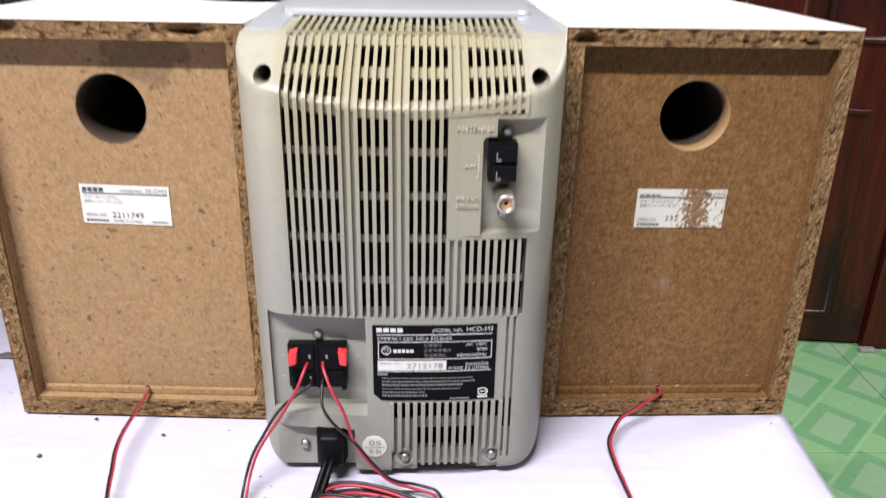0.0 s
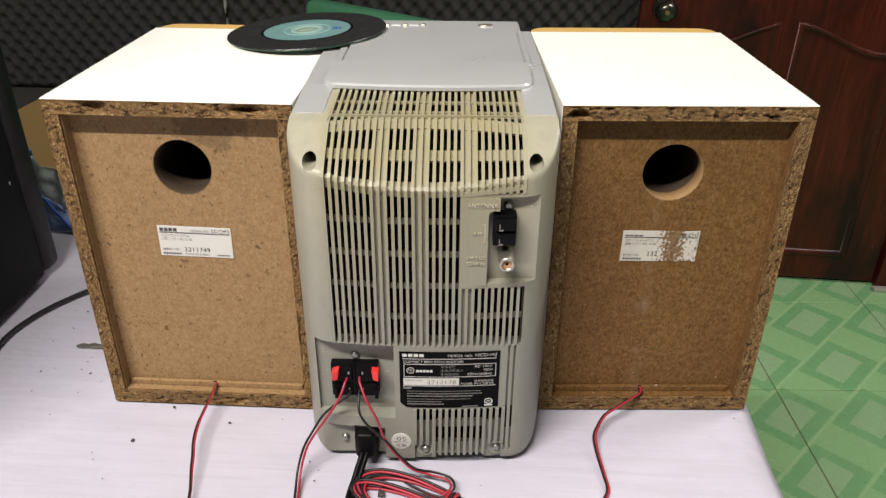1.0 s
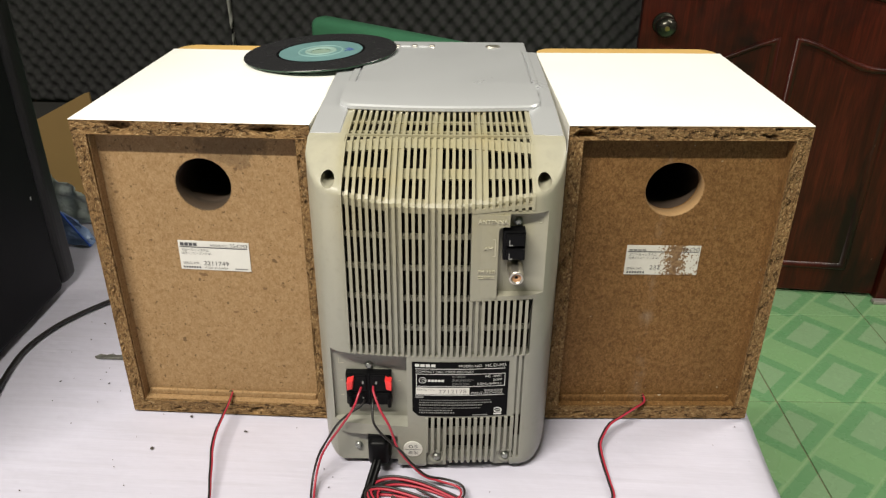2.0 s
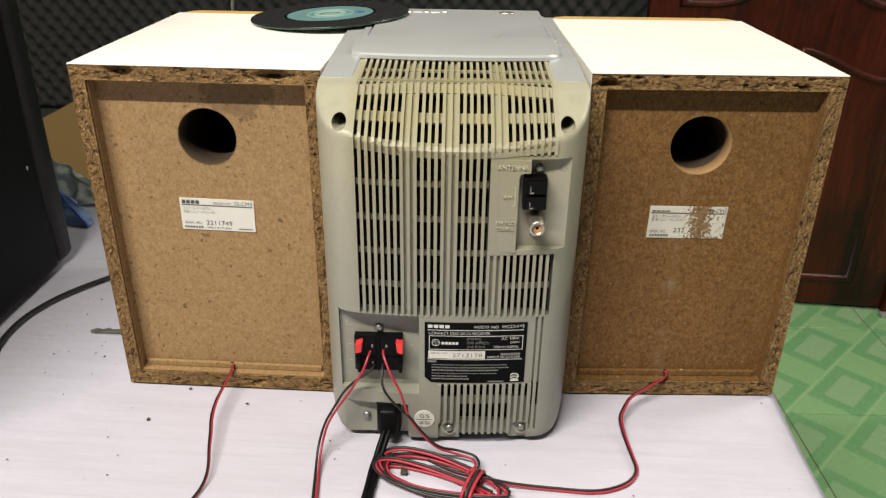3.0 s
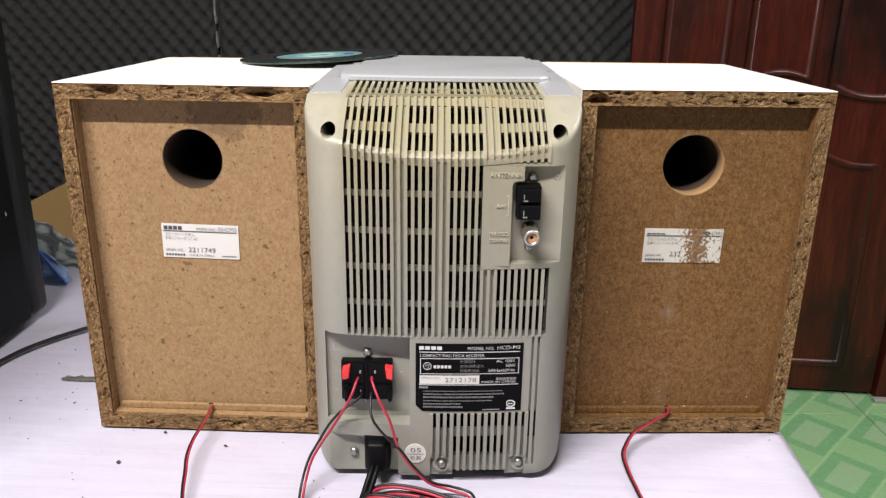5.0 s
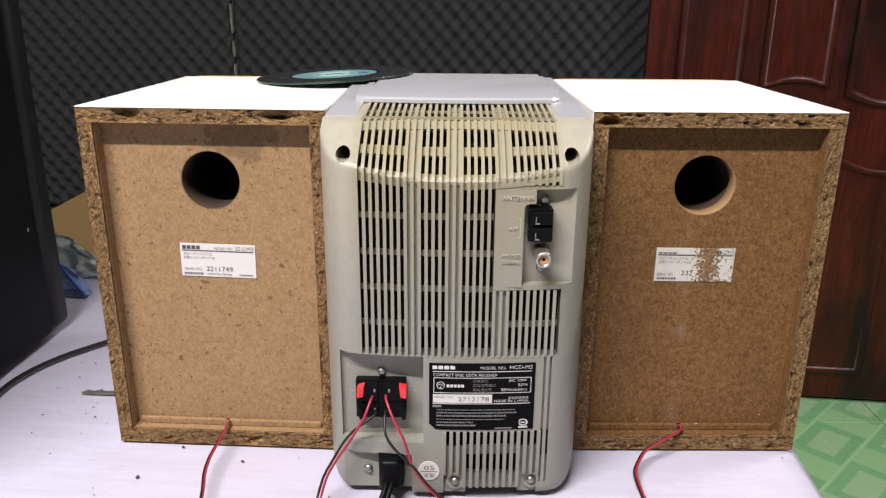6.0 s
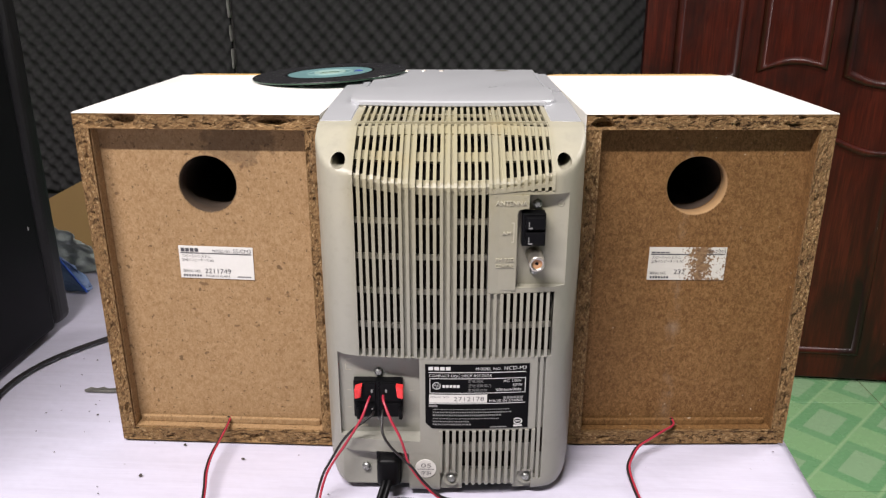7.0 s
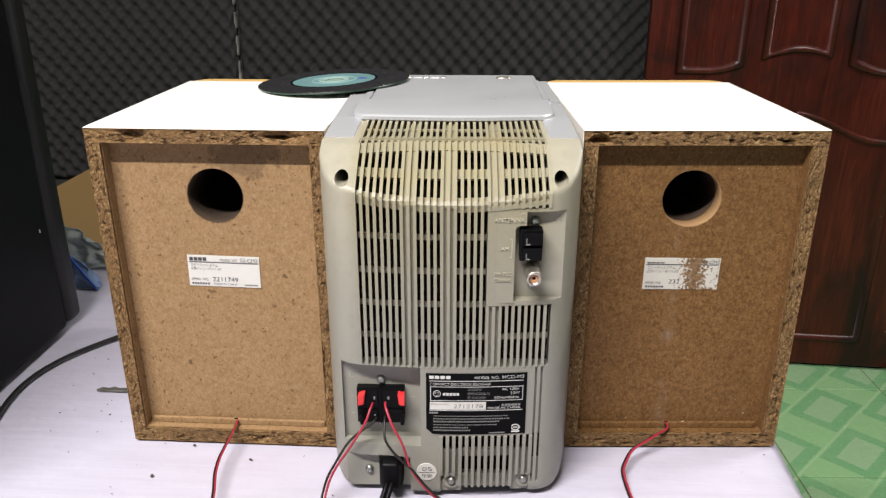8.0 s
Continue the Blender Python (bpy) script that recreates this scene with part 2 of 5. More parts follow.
def fibreboard(name, base, dark, light, spots, blotch, stain):
    """Raw MDF with fibres, dark specks and stains."""
    n = Net(name)
    fib = n.noise(520, 8, 0.75, n.mapped((1, 1, 0.75)), 0.8)
    big = n.noise(14, 5, 0.65)
    mid = n.noise(95, 4, 0.6)
    g2 = n.noise(230, 6, 0.7)
    c = n.ramp(n.math("MULTIPLY_ADD", fib, 0.75, n.math("MULTIPLY", g2, 0.25)), (0.34, tuple(v * 0.82 for v in dark)), (0.43, dark), (0.50, base), (0.60, light))
    c = n.mix(n.ramp(big, (0.38, 0.0), (0.72, blotch)), c, tuple(v * 0.58 for v in base))
    c = n.mix(n.ramp(mid, (0.5, 0.0), (0.78, 0.35)), c, light)
    s1 = n.ramp(n.noise(330, 2, 0.6, None, 0.3), (0.660, 0.0), (0.70, 1.0))
    s2 = n.ramp(n.noise(150, 2, 0.5, None, 0.3), (0.725, 0.0), (0.755, 1.0))
    s3 = n.ramp(n.noise(520, 1, 0.5), (0.70, 0.0), (0.76, 0.8))
    speck = n.math("MULTIPLY", n.math("MAXIMUM", s1, n.math("MAXIMUM", s2, s3)), spots)
    c = n.mix(speck, c, tuple(v * 0.42 for v in dark))
    if stain:
        x, y, z = n.split()
        col = n.math("SUBTRACT", 1.0, n.math("MULTIPLY", n.math("ABSOLUTE", n.math("SUBTRACT", x, 0.068)), 55.0))
        pale = n.math("MULTIPLY", n.ramp(n.math("MULTIPLY", col, n.noise(120, 5, 0.7, n.mapped((1, 1, 0.45)))), (0.36, 0.0), (0.62, 1.0)), n.ramp(n.noise(45, 3), (0.45, 0.0), (0.62, 1.0)))
        c = n.mix(n.math("MULTIPLY", pale, 0.3), c, (0.30, 0.25, 0.20))
        dots = n.ramp(n.noise(300, 1, 0.5, n.mapped((1, 1, 1), (0, 0, 0), (7, 3, 1))), (0.73, 0.0), (0.77, 0.8))
        c = n.mix(n.math("MULTIPLY", dots, n.ramp(n.noise(25, 2), (0.5, 0.0), (0.6, 1.0))), c, (0.45, 0.38, 0.28))
    else:
        x, y, z = n.split()
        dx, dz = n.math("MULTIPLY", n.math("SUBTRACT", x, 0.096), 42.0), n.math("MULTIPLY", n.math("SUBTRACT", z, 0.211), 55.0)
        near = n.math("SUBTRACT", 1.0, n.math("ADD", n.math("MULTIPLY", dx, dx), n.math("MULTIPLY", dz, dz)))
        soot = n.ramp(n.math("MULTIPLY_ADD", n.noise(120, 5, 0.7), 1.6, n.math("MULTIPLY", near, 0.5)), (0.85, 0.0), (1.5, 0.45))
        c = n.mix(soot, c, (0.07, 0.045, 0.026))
        drop = n.ramp(n.noise(85, 2, 0.5, n.mapped((1.0, 1, 1.4), (0, 0.3, 0), (2, 0, 5))), (0.715, 0.0), (0.735, 0.75))
        c = n.mix(drop, c, (0.13, 0.075, 0.036))
    n.bump(n.math("ADD", fib, n.math("MULTIPLY", speck, -0.6)), 0.4, 0.0006)
    return n.set(c, 0.72, 0.0, 0.22)


def chipboard(name, stretch, worn):
    """Broken edge of particle board, its chips lying along the board."""
    n = Net(name)
    co = n.mapped(stretch)
    flake = n.voronoi(1300, co, "Color")
    chip = n.split(flake)[0]
    c = n.ramp(chip, (0.0, (0.165, 0.094, 0.040)), (0.5, (0.235, 0.140, 0.060)), (0.85, (0.290, 0.182, 0.082)), (1.0, (0.40, 0.275, 0.14)))
    c = n.mix(n.ramp(n.noise(700, 5, 0.7, co), (0.35, 0.6), (0.6, 0.0)), c, (0.12, 0.064, 0.026))
    pit = n.ramp(n.noise(380, 6, 0.75, co), (0.38, worn), (0.45, 0.0))
    c = n.mix(pit, c, (0.045, 0.022, 0.010))
    c = n.mix(n.ramp(n.noise(28, 4, 0.6), (0.42, 0.0), (0.72, 0.55)), c, (0.125, 0.073, 0.036))
    n.bump(n.math("SUBTRACT", chip, n.math("MULTIPLY", pit, 2.0)), 0.8, 0.0012)
    return n.set(c, 0.85, 0.0, 0.15)


def cloth_film():
    """White table covering: thin plastic with creases and grey smears."""
    n = Net("white_table_film")
    st = n.noise(9, 5, 0.6, n.mapped((0.5, 3.0, 1), (0, 0, 0.12)))
    smear = n.noise(38, 5, 0.65, n.mapped((0.5, 1.5, 1), (0, 0, 0.3)), 0.6)
    blot = n.noise(6.5, 5, 0.6, None, 0.8)
    c = n.mix(n.ramp(smear, (0.42, 0.0), (0.75, 0.3)), (0.525, 0.51, 0.61), (0.42, 0.405, 0.49))
    c = n.mix(n.ramp(blot, (0.42, 0.0), (0.68, 0.45)), c, (0.47, 0.445, 0.52))
    line = n.noise(55, 4, 0.6, n.mapped((0.10, 2.2, 1), (0, 0, 0.03)), 0.4)
    c = n.mix(n.ramp(line, (0.50, 0.0), (0.70, 0.5)), c, (0.44, 0.425, 0.50))
    dirt = n.ramp(n.voronoi(150), (0.03, 0.7), (0.07, 0.0))
    c = n.mix(n.math("MULTIPLY", dirt, n.ramp(n.noise(30, 2), (0.6, 0.0), (0.66, 1.0))), c, (0.12, 0.11, 0.11))
    n.bump(n.math("ADD", n.math("ADD", n.noise(24, 3), n.math("MULTIPLY", st, 0.6)), n.math("MULTIPLY", line, 0.25)), 0.35, 0.004)
    return n.set(c, n.ramp(smear, (0.3, 0.28), (0.75, 0.5)), 0.0, 0.5)


def door_wood():
    """Red-brown varnish over streaked wood, with dark knots and stains and a few pale nicks."""
    n = Net("red_varnished_wood")
    g = n.noise(3.2, 6, 0.6, n.mapped((7, 7, 0.6)), 1.6)
    fine = n.noise(30, 5, 0.65, n.mapped((6, 6, 0.35)), 0.5)
    c = n.ramp(g, (0.25, (0.034, 0.0050, 0.0032)), (0.55, (0.080, 0.0110, 0.0058)), (0.85, (0.130, 0.0200, 0.0095)))
    c = n.mix(n.ramp(fine, (0.40, 0.55), (0.62, 0.0)), c, (0.022, 0.005, 0.0035))
    c = n.mix(n.ramp(n.noise(3.6, 4, 0.55, n.mapped((1.6, 1.6, 0.7)), 0.8), (0.50, 0.0), (0.66, 0.85)), c, (0.010, 0.0045, 0.0042))
    nick = n.ramp(n.noise(70, 1, 0.5, n.mapped((1.5, 1.5, 0.5))), (0.80, 0.0), (0.82, 0.7))
    c = n.mix(nick, c, (0.20, 0.13, 0.11))
    n.bump(n.math("ADD", g, n.math("MULTIPLY", fine, 0.4)), 0.14, 0.001)
    return n.set(c, n.ramp(n.noise(12, 3), (0.3, 0.30), (0.7, 0.46)), 0.0, 0.25, 0.14, coat_rough=0.20)


def tile_glaze():
    """Pale green glazed tile: staggered frames of darker green with greyish middles, between thin pale lines."""
    n = Net("green_floor_tile")
    x, y, z = n.split()
    row = 0.4 / math.sqrt(2) / 2
    p = n.math("MULTIPLY", n.math("ADD", x, y), 1 / math.sqrt(2))
    q = n.math("DIVIDE", n.math("MULTIPLY", n.math("SUBTRACT", y, x), 1 / math.sqrt(2)), row)
    k = n.math("FLOOR", q)
    f = n.math("SUBTRACT", q, k)
    step = n.math("MULTIPLY", n.math("FRACT", n.math("MULTIPLY", n.math("ADD", k, 1.0), 0.5)), 1.0)
    a = n.math("FRACT", n.math("SUBTRACT", n.math("DIVIDE", n.math("SUBTRACT", p, 0.115), row * 2), step))
    edge = n.math("MULTIPLY", n.math("SUBTRACT", n.noise(130, 3), 0.5), 0.03)
    half = n.math("ADD", n.math("ABSOLUTE", n.math("SUBTRACT", f, 0.5)), edge)
    mid = n.math("ADD", n.math("ABSOLUTE", n.math("SUBTRACT", a, 0.33)), n.math("MULTIPLY", edge, 0.5))
    ring = n.math("MULTIPLY", n.math("LESS_THAN", mid, 0.33), n.math("LESS_THAN", half, 0.46))
    core = n.math("MULTIPLY", n.math("LESS_THAN", mid, 0.222), n.math("LESS_THAN", half, 0.255))
    line = n.math("GREATER_THAN", n.math("ABSOLUTE", n.math("SUBTRACT", f, 0.5)), 0.485)
    c = n.mix(n.math("MULTIPLY", ring, 0.95), (0.285, 0.525, 0.245), (0.170, 0.410, 0.185))
    c = n.mix(core, c, (0.315, 0.510, 0.285))
    c = n.mix(n.math("MULTIPLY", line, 0.6), c, (0.42, 0.62, 0.35))
    c = n.mix(n.ramp(n.noise(14, 5, 0.65), (0.35, 0.0), (0.75, 0.3)), c, (0.33, 0.50, 0.29))
    c = n.mix(n.ramp(n.noise(160, 3, 0.6), (0.45, 0.0), (0.8, 0.25)), c, (0.22, 0.45, 0.22))
    rnd = n.t.nodes.new("ShaderNodeObjectInfo").outputs["Random"]
    c = n.mix(n.math("MULTIPLY", rnd, 0.12), c, (0.25, 0.44, 0.24))
    n.bump(n.noise(60, 3), 0.05, 0.001)
    return n.set(c, n.ramp(n.noise(20, 3), (0.3, 0.2), (0.7, 0.34)), 0.0, 0.5)


def torn_paper():
    """White label partly scraped off down to the board."""
    n = Net("torn_white_label")
    x, y, z = n.split()
    mid = n.math("SUBTRACT", 1.0, n.math("MULTIPLY", n.math("ABSOLUTE", n.math("SUBTRACT", x, 0.0085)), 70.0))
    right = n.math("MULTIPLY", n.math("SUBTRACT", x, 0.0185), 90.0)
    low = n.math("MULTIPLY", n.math("SUBTRACT", -0.004, z), 70.0)
    side = n.math("MULTIPLY", n.math("GREATER_THAN", x, 0.004), low)
    f = n.math("MAXIMUM", mid, n.math("MAXIMUM", n.math("MINIMUM", right, 0.35), n.math("MINIMUM", side, 0.55)))
    tear = n.math("GREATER_THAN", n.math("ADD", f, n.math("MULTIPLY", n.math("SUBTRACT", n.noise(420, 5, 0.7), 0.5), 3.0)), 0.52)
    c = n.mix(tear, n.mix(n.noise(90, 3), (0.48, 0.46, 0.40), (0.58, 0.565, 0.51)), n.ramp(n.noise(500, 4), (0.3, (0.10, 0.055, 0.028)), (0.7, (0.26, 0.16, 0.08))))
    n.bump(tear, -0.4, 0.0003)
    return n.set(c, 0.55, 0.0, 0.35)


PLASTIC = plastic_yellowed()
# shade of deep hollows, put into a near-black colour
SHADE_IN = surface("cavity_shade", (0.012, 0.009, 0.007), 0.9, vary=0.6, scale=60, bump=0, spec=0.05)
SILVER = surface("silver_paint", (0.58, 0.592, 0.612), 0.31, 0.42, vary=0.03, scale=25, fine=900, bump=0.03)
BLACK = surface("black_plastic", (0.0035, 0.0035, 0.004), 0.42, vary=0.3, bump=0.05, spec=0.10)
RED = surface("red_plastic", (0.72, 0.035, 0.035), 0.4, vary=0.12, bump=0.04)
STEEL = surface("zinc_screw", (0.36, 0.37, 0.355), 0.42, 0.95, vary=0.2, scale=300)
NICKEL = surface("nickel_plate", (0.58, 0.54, 0.47), 0.38, 0.95, vary=0.1, scale=200)
COPPER = surface("socket_insulator", (0.42, 0.22, 0.11), 0.5, vary=0.2)
PLATE = surface("black_foil_plate", (0.0035, 0.0035, 0.004), 0.4, vary=0.3, scale=80, bump=0.03, spec=0.05)
INK_W = surface("white_print", (0.58, 0.58, 0.56), 0.5, vary=0.08, bump=0)
INK_G = surface("grey_print", (0.19, 0.19, 0.185), 0.5, vary=0.2, bump=0)
INK_K = surface("black_print", (0.06, 0.06, 0.065), 0.5, vary=0.2, bump=0)
PAPER = surface("white_label_paper", (0.60, 0.59, 0.55), 0.5, vary=0.05, scale=120, bump=0.04)
TORN = torn_paper()
LAMINATE = surface("white_laminate", (0.90, 0.888, 0.85), 0.32, vary=0.04, scale=18, bump=0.03)
MDF_L = fibreboard("light_fibreboard", (0.285, 0.177, 0.085), (0.243, 0.145, 0.066), (0.345, 0.227, 0.118), 0.8, 0.15, False)
MDF_R = fibreboard("brown_fibreboard", (0.158, 0.079, 0.0255), (0.108, 0.051, 0.0155), (0.225, 0.124, 0.047), 0.4, 0.3, True)
CHIP = chipboard("chipboard_edge", (0.48, 1, 0.95), 0.95)
CHIP_UP = chipboard("chipboard_upright_edge", (0.95, 1, 0.52), 0.6)
BAFFLE = surface("yellow_wood_baffle", (0.60, 0.38, 0.13), 0.45, vary=0.15, scale=50)
FILM = cloth_film()
DOOR = door_wood()
TILE = tile_glaze()
GROUT = surface("brown_grout", (0.24, 0.20, 0.13), 0.85, vary=0.2)
FOAM = surface("charcoal_foam", (0.045, 0.0445, 0.045), 0.95, vary=0.25, scale=30, fine=900, bump=0.5, spec=0.1, dist=0.002)
PAINT = surface("wall_paint", (0.13, 0.13, 0.125), 0.8, vary=0.05, scale=3, fine=200, bump=0.1)
DARKWALL = surface("dark_wall_paint", (0.045, 0.042, 0.04), 0.85, vary=0.2, scale=5)
CEILING = surface("ceiling_paint", (0.40, 0.40, 0.385), 0.85, vary=0.04, scale=3, bump=0.1)
VINYL = surface("black_cabinet_vinyl", (0.0062, 0.0064, 0.0074), 0.5, spec=0.12, vary=0.35, scale=14, fine=1500, bump=0.12)
GRILLE = surface("black_grille_frame", (0.004, 0.004, 0.005), 0.5, vary=0.3)
CARD = surface("brown_cardboard", (0.23, 0.135, 0.05), 0.8, vary=0.15, scale=8)
GREEN = surface("green_plastic", (0.055, 0.19, 0.105), 0.35, vary=0.15, scale=10, bump=0.02)
WIRE_R = surface("red_wire", (0.36, 0.022, 0.042), 0.42, vary=0.12, scale=150, bump=0.05)
WIRE_K = surface("black_wire", (0.012, 0.010, 0.010), 0.45, vary=0.3, scale=150, bump=0.05)
BLUE = surface("blue_plastic_film", (0.03, 0.10, 0.50), 0.3, vary=0.2)
GLUE = surface("dried_glue", (0.34, 0.33, 0.31), 0.5, vary=0.3, scale=40)
WOOD = surface("table_wood", (0.25, 0.16, 0.09), 0.5, vary=0.2)

# ---- room ----
WALL_Y = 1.80
tagged(part("wall_north", boxed(-2.3, 2.3, WALL_Y, WALL_Y + 0.12, FLOOR, CEIL), DARKWALL), "dark painted back wall behind the foam panels", "wall", kind="structure")
tagged(part("wall_south", boxed(-2.3, 2.3, -2.32, -2.2, FLOOR, CEIL), PAINT), "dark grey painted plaster wall", "wall", kind="structure")
tagged(part("wall_west", boxed(-2.42, -2.3, -2.32, WALL_Y + 0.12, FLOOR, CEIL), PAINT), "dark grey painted plaster wall", "wall", kind="structure")
tagged(part("wall_east", boxed(2.3, 2.42, -2.32, WALL_Y + 0.12, FLOOR, CEIL), PAINT), "dark grey painted plaster wall", "wall", kind="structure")
tagged(part("ceiling", boxed(-2.42, 2.42, -2.32, WALL_Y + 0.12, CEIL, CEIL + 0.1), CEILING), "grey painted ceiling", "ceiling", kind="structure")
floor = tagged(part("floor", boxed(-2.42, 2.42, -2.32, WALL_Y + 0.12, FLOOR - 0.1, FLOOR - 0.003), GROUT), "pale green patterned ceramic tile floor", "floor", kind="structure")

# tube lamp on the ceiling; its copy is a made-up housing for the fill light
lamp = thing("ceiling_lamp", pose(LAMP[0], LAMP[1], CEIL), "unseen white fluorescent tube lamp on the ceiling", "lamp")
part("housing", boxed(-0.62, 0.62, -0.035, 0.035, -0.09, 0.0, bevel=0.008), LAMINATE, lamp)
tagged(lamp, group="ceiling lamps")
copy_thing(lamp, pose(FILL_LAMP[0], FILL_LAMP[1], CEIL))


def foam_panel(x0, x1, z0, z1):
    """Egg-crate foam: bumps in staggered rows."""
    bm = bmesh.new()
    P, step = 0.046, 0.0062
    nu, nv = int((x1 - x0) / step), int((z1 - z0) / step)

    def fn(i, j):
        x, z = x0 + (x1 - x0) * i / nu, z0 + (z1 - z0) * j / nv
        h = math.cos(2 * math.pi * x / P) * math.cos(2 * math.pi * z / (P * 1.12))
        h = 0.5 + 0.5 * h
        e = min(1.0, min(i, nu - i, j, nv - j) / 2)
        y = -0.012 - 0.024 * h * e + 0.004 * noise.noise((x * 3, z * 3, 0))
        return (x + 0.006 * noise.noise((z * 2.5, 3.0, x)), y, z)
    g = sheet(bm, nu, nv, fn)
    edge = [g[i][0] for i in range(nu + 1)] + [g[nu][j] for j in range(1, nv + 1)] + [g[i][nv] for i in range(nu - 1, -1, -1)] + [g[0][j] for j in range(nv - 1, 0, -1)]
    back = [bm.verts.new((v.co.x, 0, v.co.z)) for v in edge]
    n = len(edge)
    for k in range(n):
        bm.faces.new((edge[k], back[k], back[(k + 1) % n], edge[(k + 1) % n]))
    bm.faces.new(back)
    bmesh.ops.recalc_face_normals(bm, faces=bm.faces)
    ob = part("foam_panel", bm, FOAM, smooth=True)
    ob.location = (0, WALL_Y, 0)
    return tagged(ob, "charcoal egg-crate acoustic foam sheet glued on the wall", "foam panel", "foam sheets on the wall")


foam_panel(-1.75, -0.7285, -0.33, 0.80)
foam_panel(-0.7195, 0.62, -0.33, 0.80)


def glue_bead(z0, z1, w, seed):
    """A ragged smear of glue filling the gap."""
    bm = bmesh.new()
    n = max(6, int((z1 - z0) / 0.006))
    rings = []
    for k in range(n + 1):
        z = z0 + (z1 - z0) * k / n
        taper = min(1.0, 6 * min(k, n - k) / n + 0.15)
        hw = w * taper * (0.75 + 0.7 * noise.noise((z * 60, seed, 0.0)))
        cx = -0.724 + 0.0018 * noise.noise((z * 35, seed, 4.0))
        y = WALL_Y - 0.030 - 0.004 * noise.noise((z * 50, seed, 8.0))
        hw = max(0.0006, hw)
        rings.append([bm.verts.new(p) for p in ((cx - hw, y + 0.004, z), (cx - hw * 0.4, y, z), (cx + hw * 0.5, y - 0.001, z), (cx + hw, y + 0.004, z), (cx + hw, WALL_Y, z), (cx - hw, WALL_Y, z))])
    for a, b in zip(rings, rings[1:]):
        for q in range(6):
            bm.faces.new((a[q], a[(q + 1) % 6], b[(q + 1) % 6], b[q]))
    bm.faces.new(rings[0][::-1])
    bm.faces.new(rings[-1])
    bmesh.ops.recalc_face_normals(bm, faces=bm.faces)
    return tagged(part("dried_glue", bm, GLUE), "whitish dried glue in the gap between foam sheets", "glue", "glue in the foam seam")


for k, (z0, z1, w) in enumerate(((-0.31, -0.22, 0.0022), (-0.20, -0.115, 0.0030), (-0.10, 0.035, 0.0042), (0.05, 0.105, 0.0030), (0.125, 0.17, 0.0022), (0.19, 0.27, 0.0028), (0.29, 0.34, 0.0020), (0.37, 0.46, 0.0026), (0.50, 0.66, 0.0030))):
    glue_bead(z0, z1, w, k * 3.7 + 1)

# ---- door ----
door = thing("door_1", pose(0.820, 1.668, FLOOR, 0, 0, -3.5), "dark red varnished wooden panel door, closed", "door", kind="structure")
DW, DH = 0.396, 2.05


def arch(x):
    """The upper panels' lower edge."""
    return 0.935 - 0.0305 * (1 - math.cos(math.pi * min(abs(x), 0.24) / 0.24))


def ogee(x):
    """The lower panels' upper edge."""
    t = min(1.0, abs(x) / 0.25)
    return 0.778 - 0.075 * (3 * t * t - 2 * t ** 3)


def panel_frame(outer, name, mat):
    """A sunk panel with a moulded edge inside the closed outline (x, z)."""
    n = len(outer)
    cx, cz = sum(p[0] for p in outer) / n, sum(p[1] for p in outer) / n
    w = max(p[0] for p in outer) - min(p[0] for p in outer)
    hh = max(p[1] for p in outer) - min(p[1] for p in outer)

    def ring(bm, inset, y):
        return [bm.verts.new((cx + (x - cx) * (1 - 2 * inset / w), y, cz + (z - cz) * (1 - 2 * inset / hh))) for x, z in outer]
    bm = bmesh.new()
    rings = [ring(bm, i, y) for i, y in ((-0.003, 0.0), (-0.001, -0.006), (0.004, -0.009), (0.010, -0.008), (0.017, -0.001), (0.022, 0.006), (0.025, 0.008), (0.028, 0.0085), (0.032, 0.0086), (0.060, 0.0086))]
    for a, b in zip(rings, rings[1:]):
        for k in range(n):
            bm.faces.new((a[k], a[(k + 1) % n], b[(k + 1) % n], b[k]))
    bm.faces.new(rings[-1])
    bmesh.ops.recalc_face_normals(bm, faces=bm.faces)
    return part(name, bm, mat, door, "", True)


def outline(x0, x1, zlo, zhi, n=12):
    xs = [x0 + (x1 - x0) * i / n for i in range(n + 1)]
    return [(x, zlo(x)) for x in xs] + [(x, zhi(x)) for x in reversed(xs)]


uppers = [outline(a, b, arch, lambda x: 1.86) for a, b in ((-0.316, -0.145), (-0.097, 0.078), (0.124, 0.295))]
lowers = [outline(a, b, lambda x: 0.095, ogee) for a, b in ((-0.316, -0.030), (0.012, 0.295))]
leaf = part("leaf", boxed(-DW, DW, 0, 0.04, 0.012, DH, bevel=0.003), DOOR, door)
for o in uppers + lowers:
    panel_frame(o, "panel", DOOR)
knob = part("knob", lathe(bmesh.new(), [(0.001, -0.062), (0.014, -0.062), (0.024, -0.055), (0.029, -0.043), (0.026, -0.030), (0.014, -0.022), (0.012, -0.010), (0.028, -0.008), (0.031, 0.0)], 32,
                          pose(-0.336, 0, 0.803) @ pose(0, 0, 0, -90, 0, 0)), surface("dark_bronze", (0.10, 0.095, 0.08), 0.25, 0.9, vary=0.3, scale=80), door, "dark bronze round door knob", True)
part("keyhole", rod(bmesh.new(), (-0.336, -0.0625, 0.803), (-0.336, -0.065, 0.803), 0.006), surface("brass", (0.6, 0.42, 0.16), 0.3, 0.95), knob)
frame_post = tagged(part("trim", boxed(1.220, 1.31, 1.625, 1.80, FLOOR, 1.28, bevel=0.004), DOOR), "dark red varnished door frame post", "door frame", kind="structure")
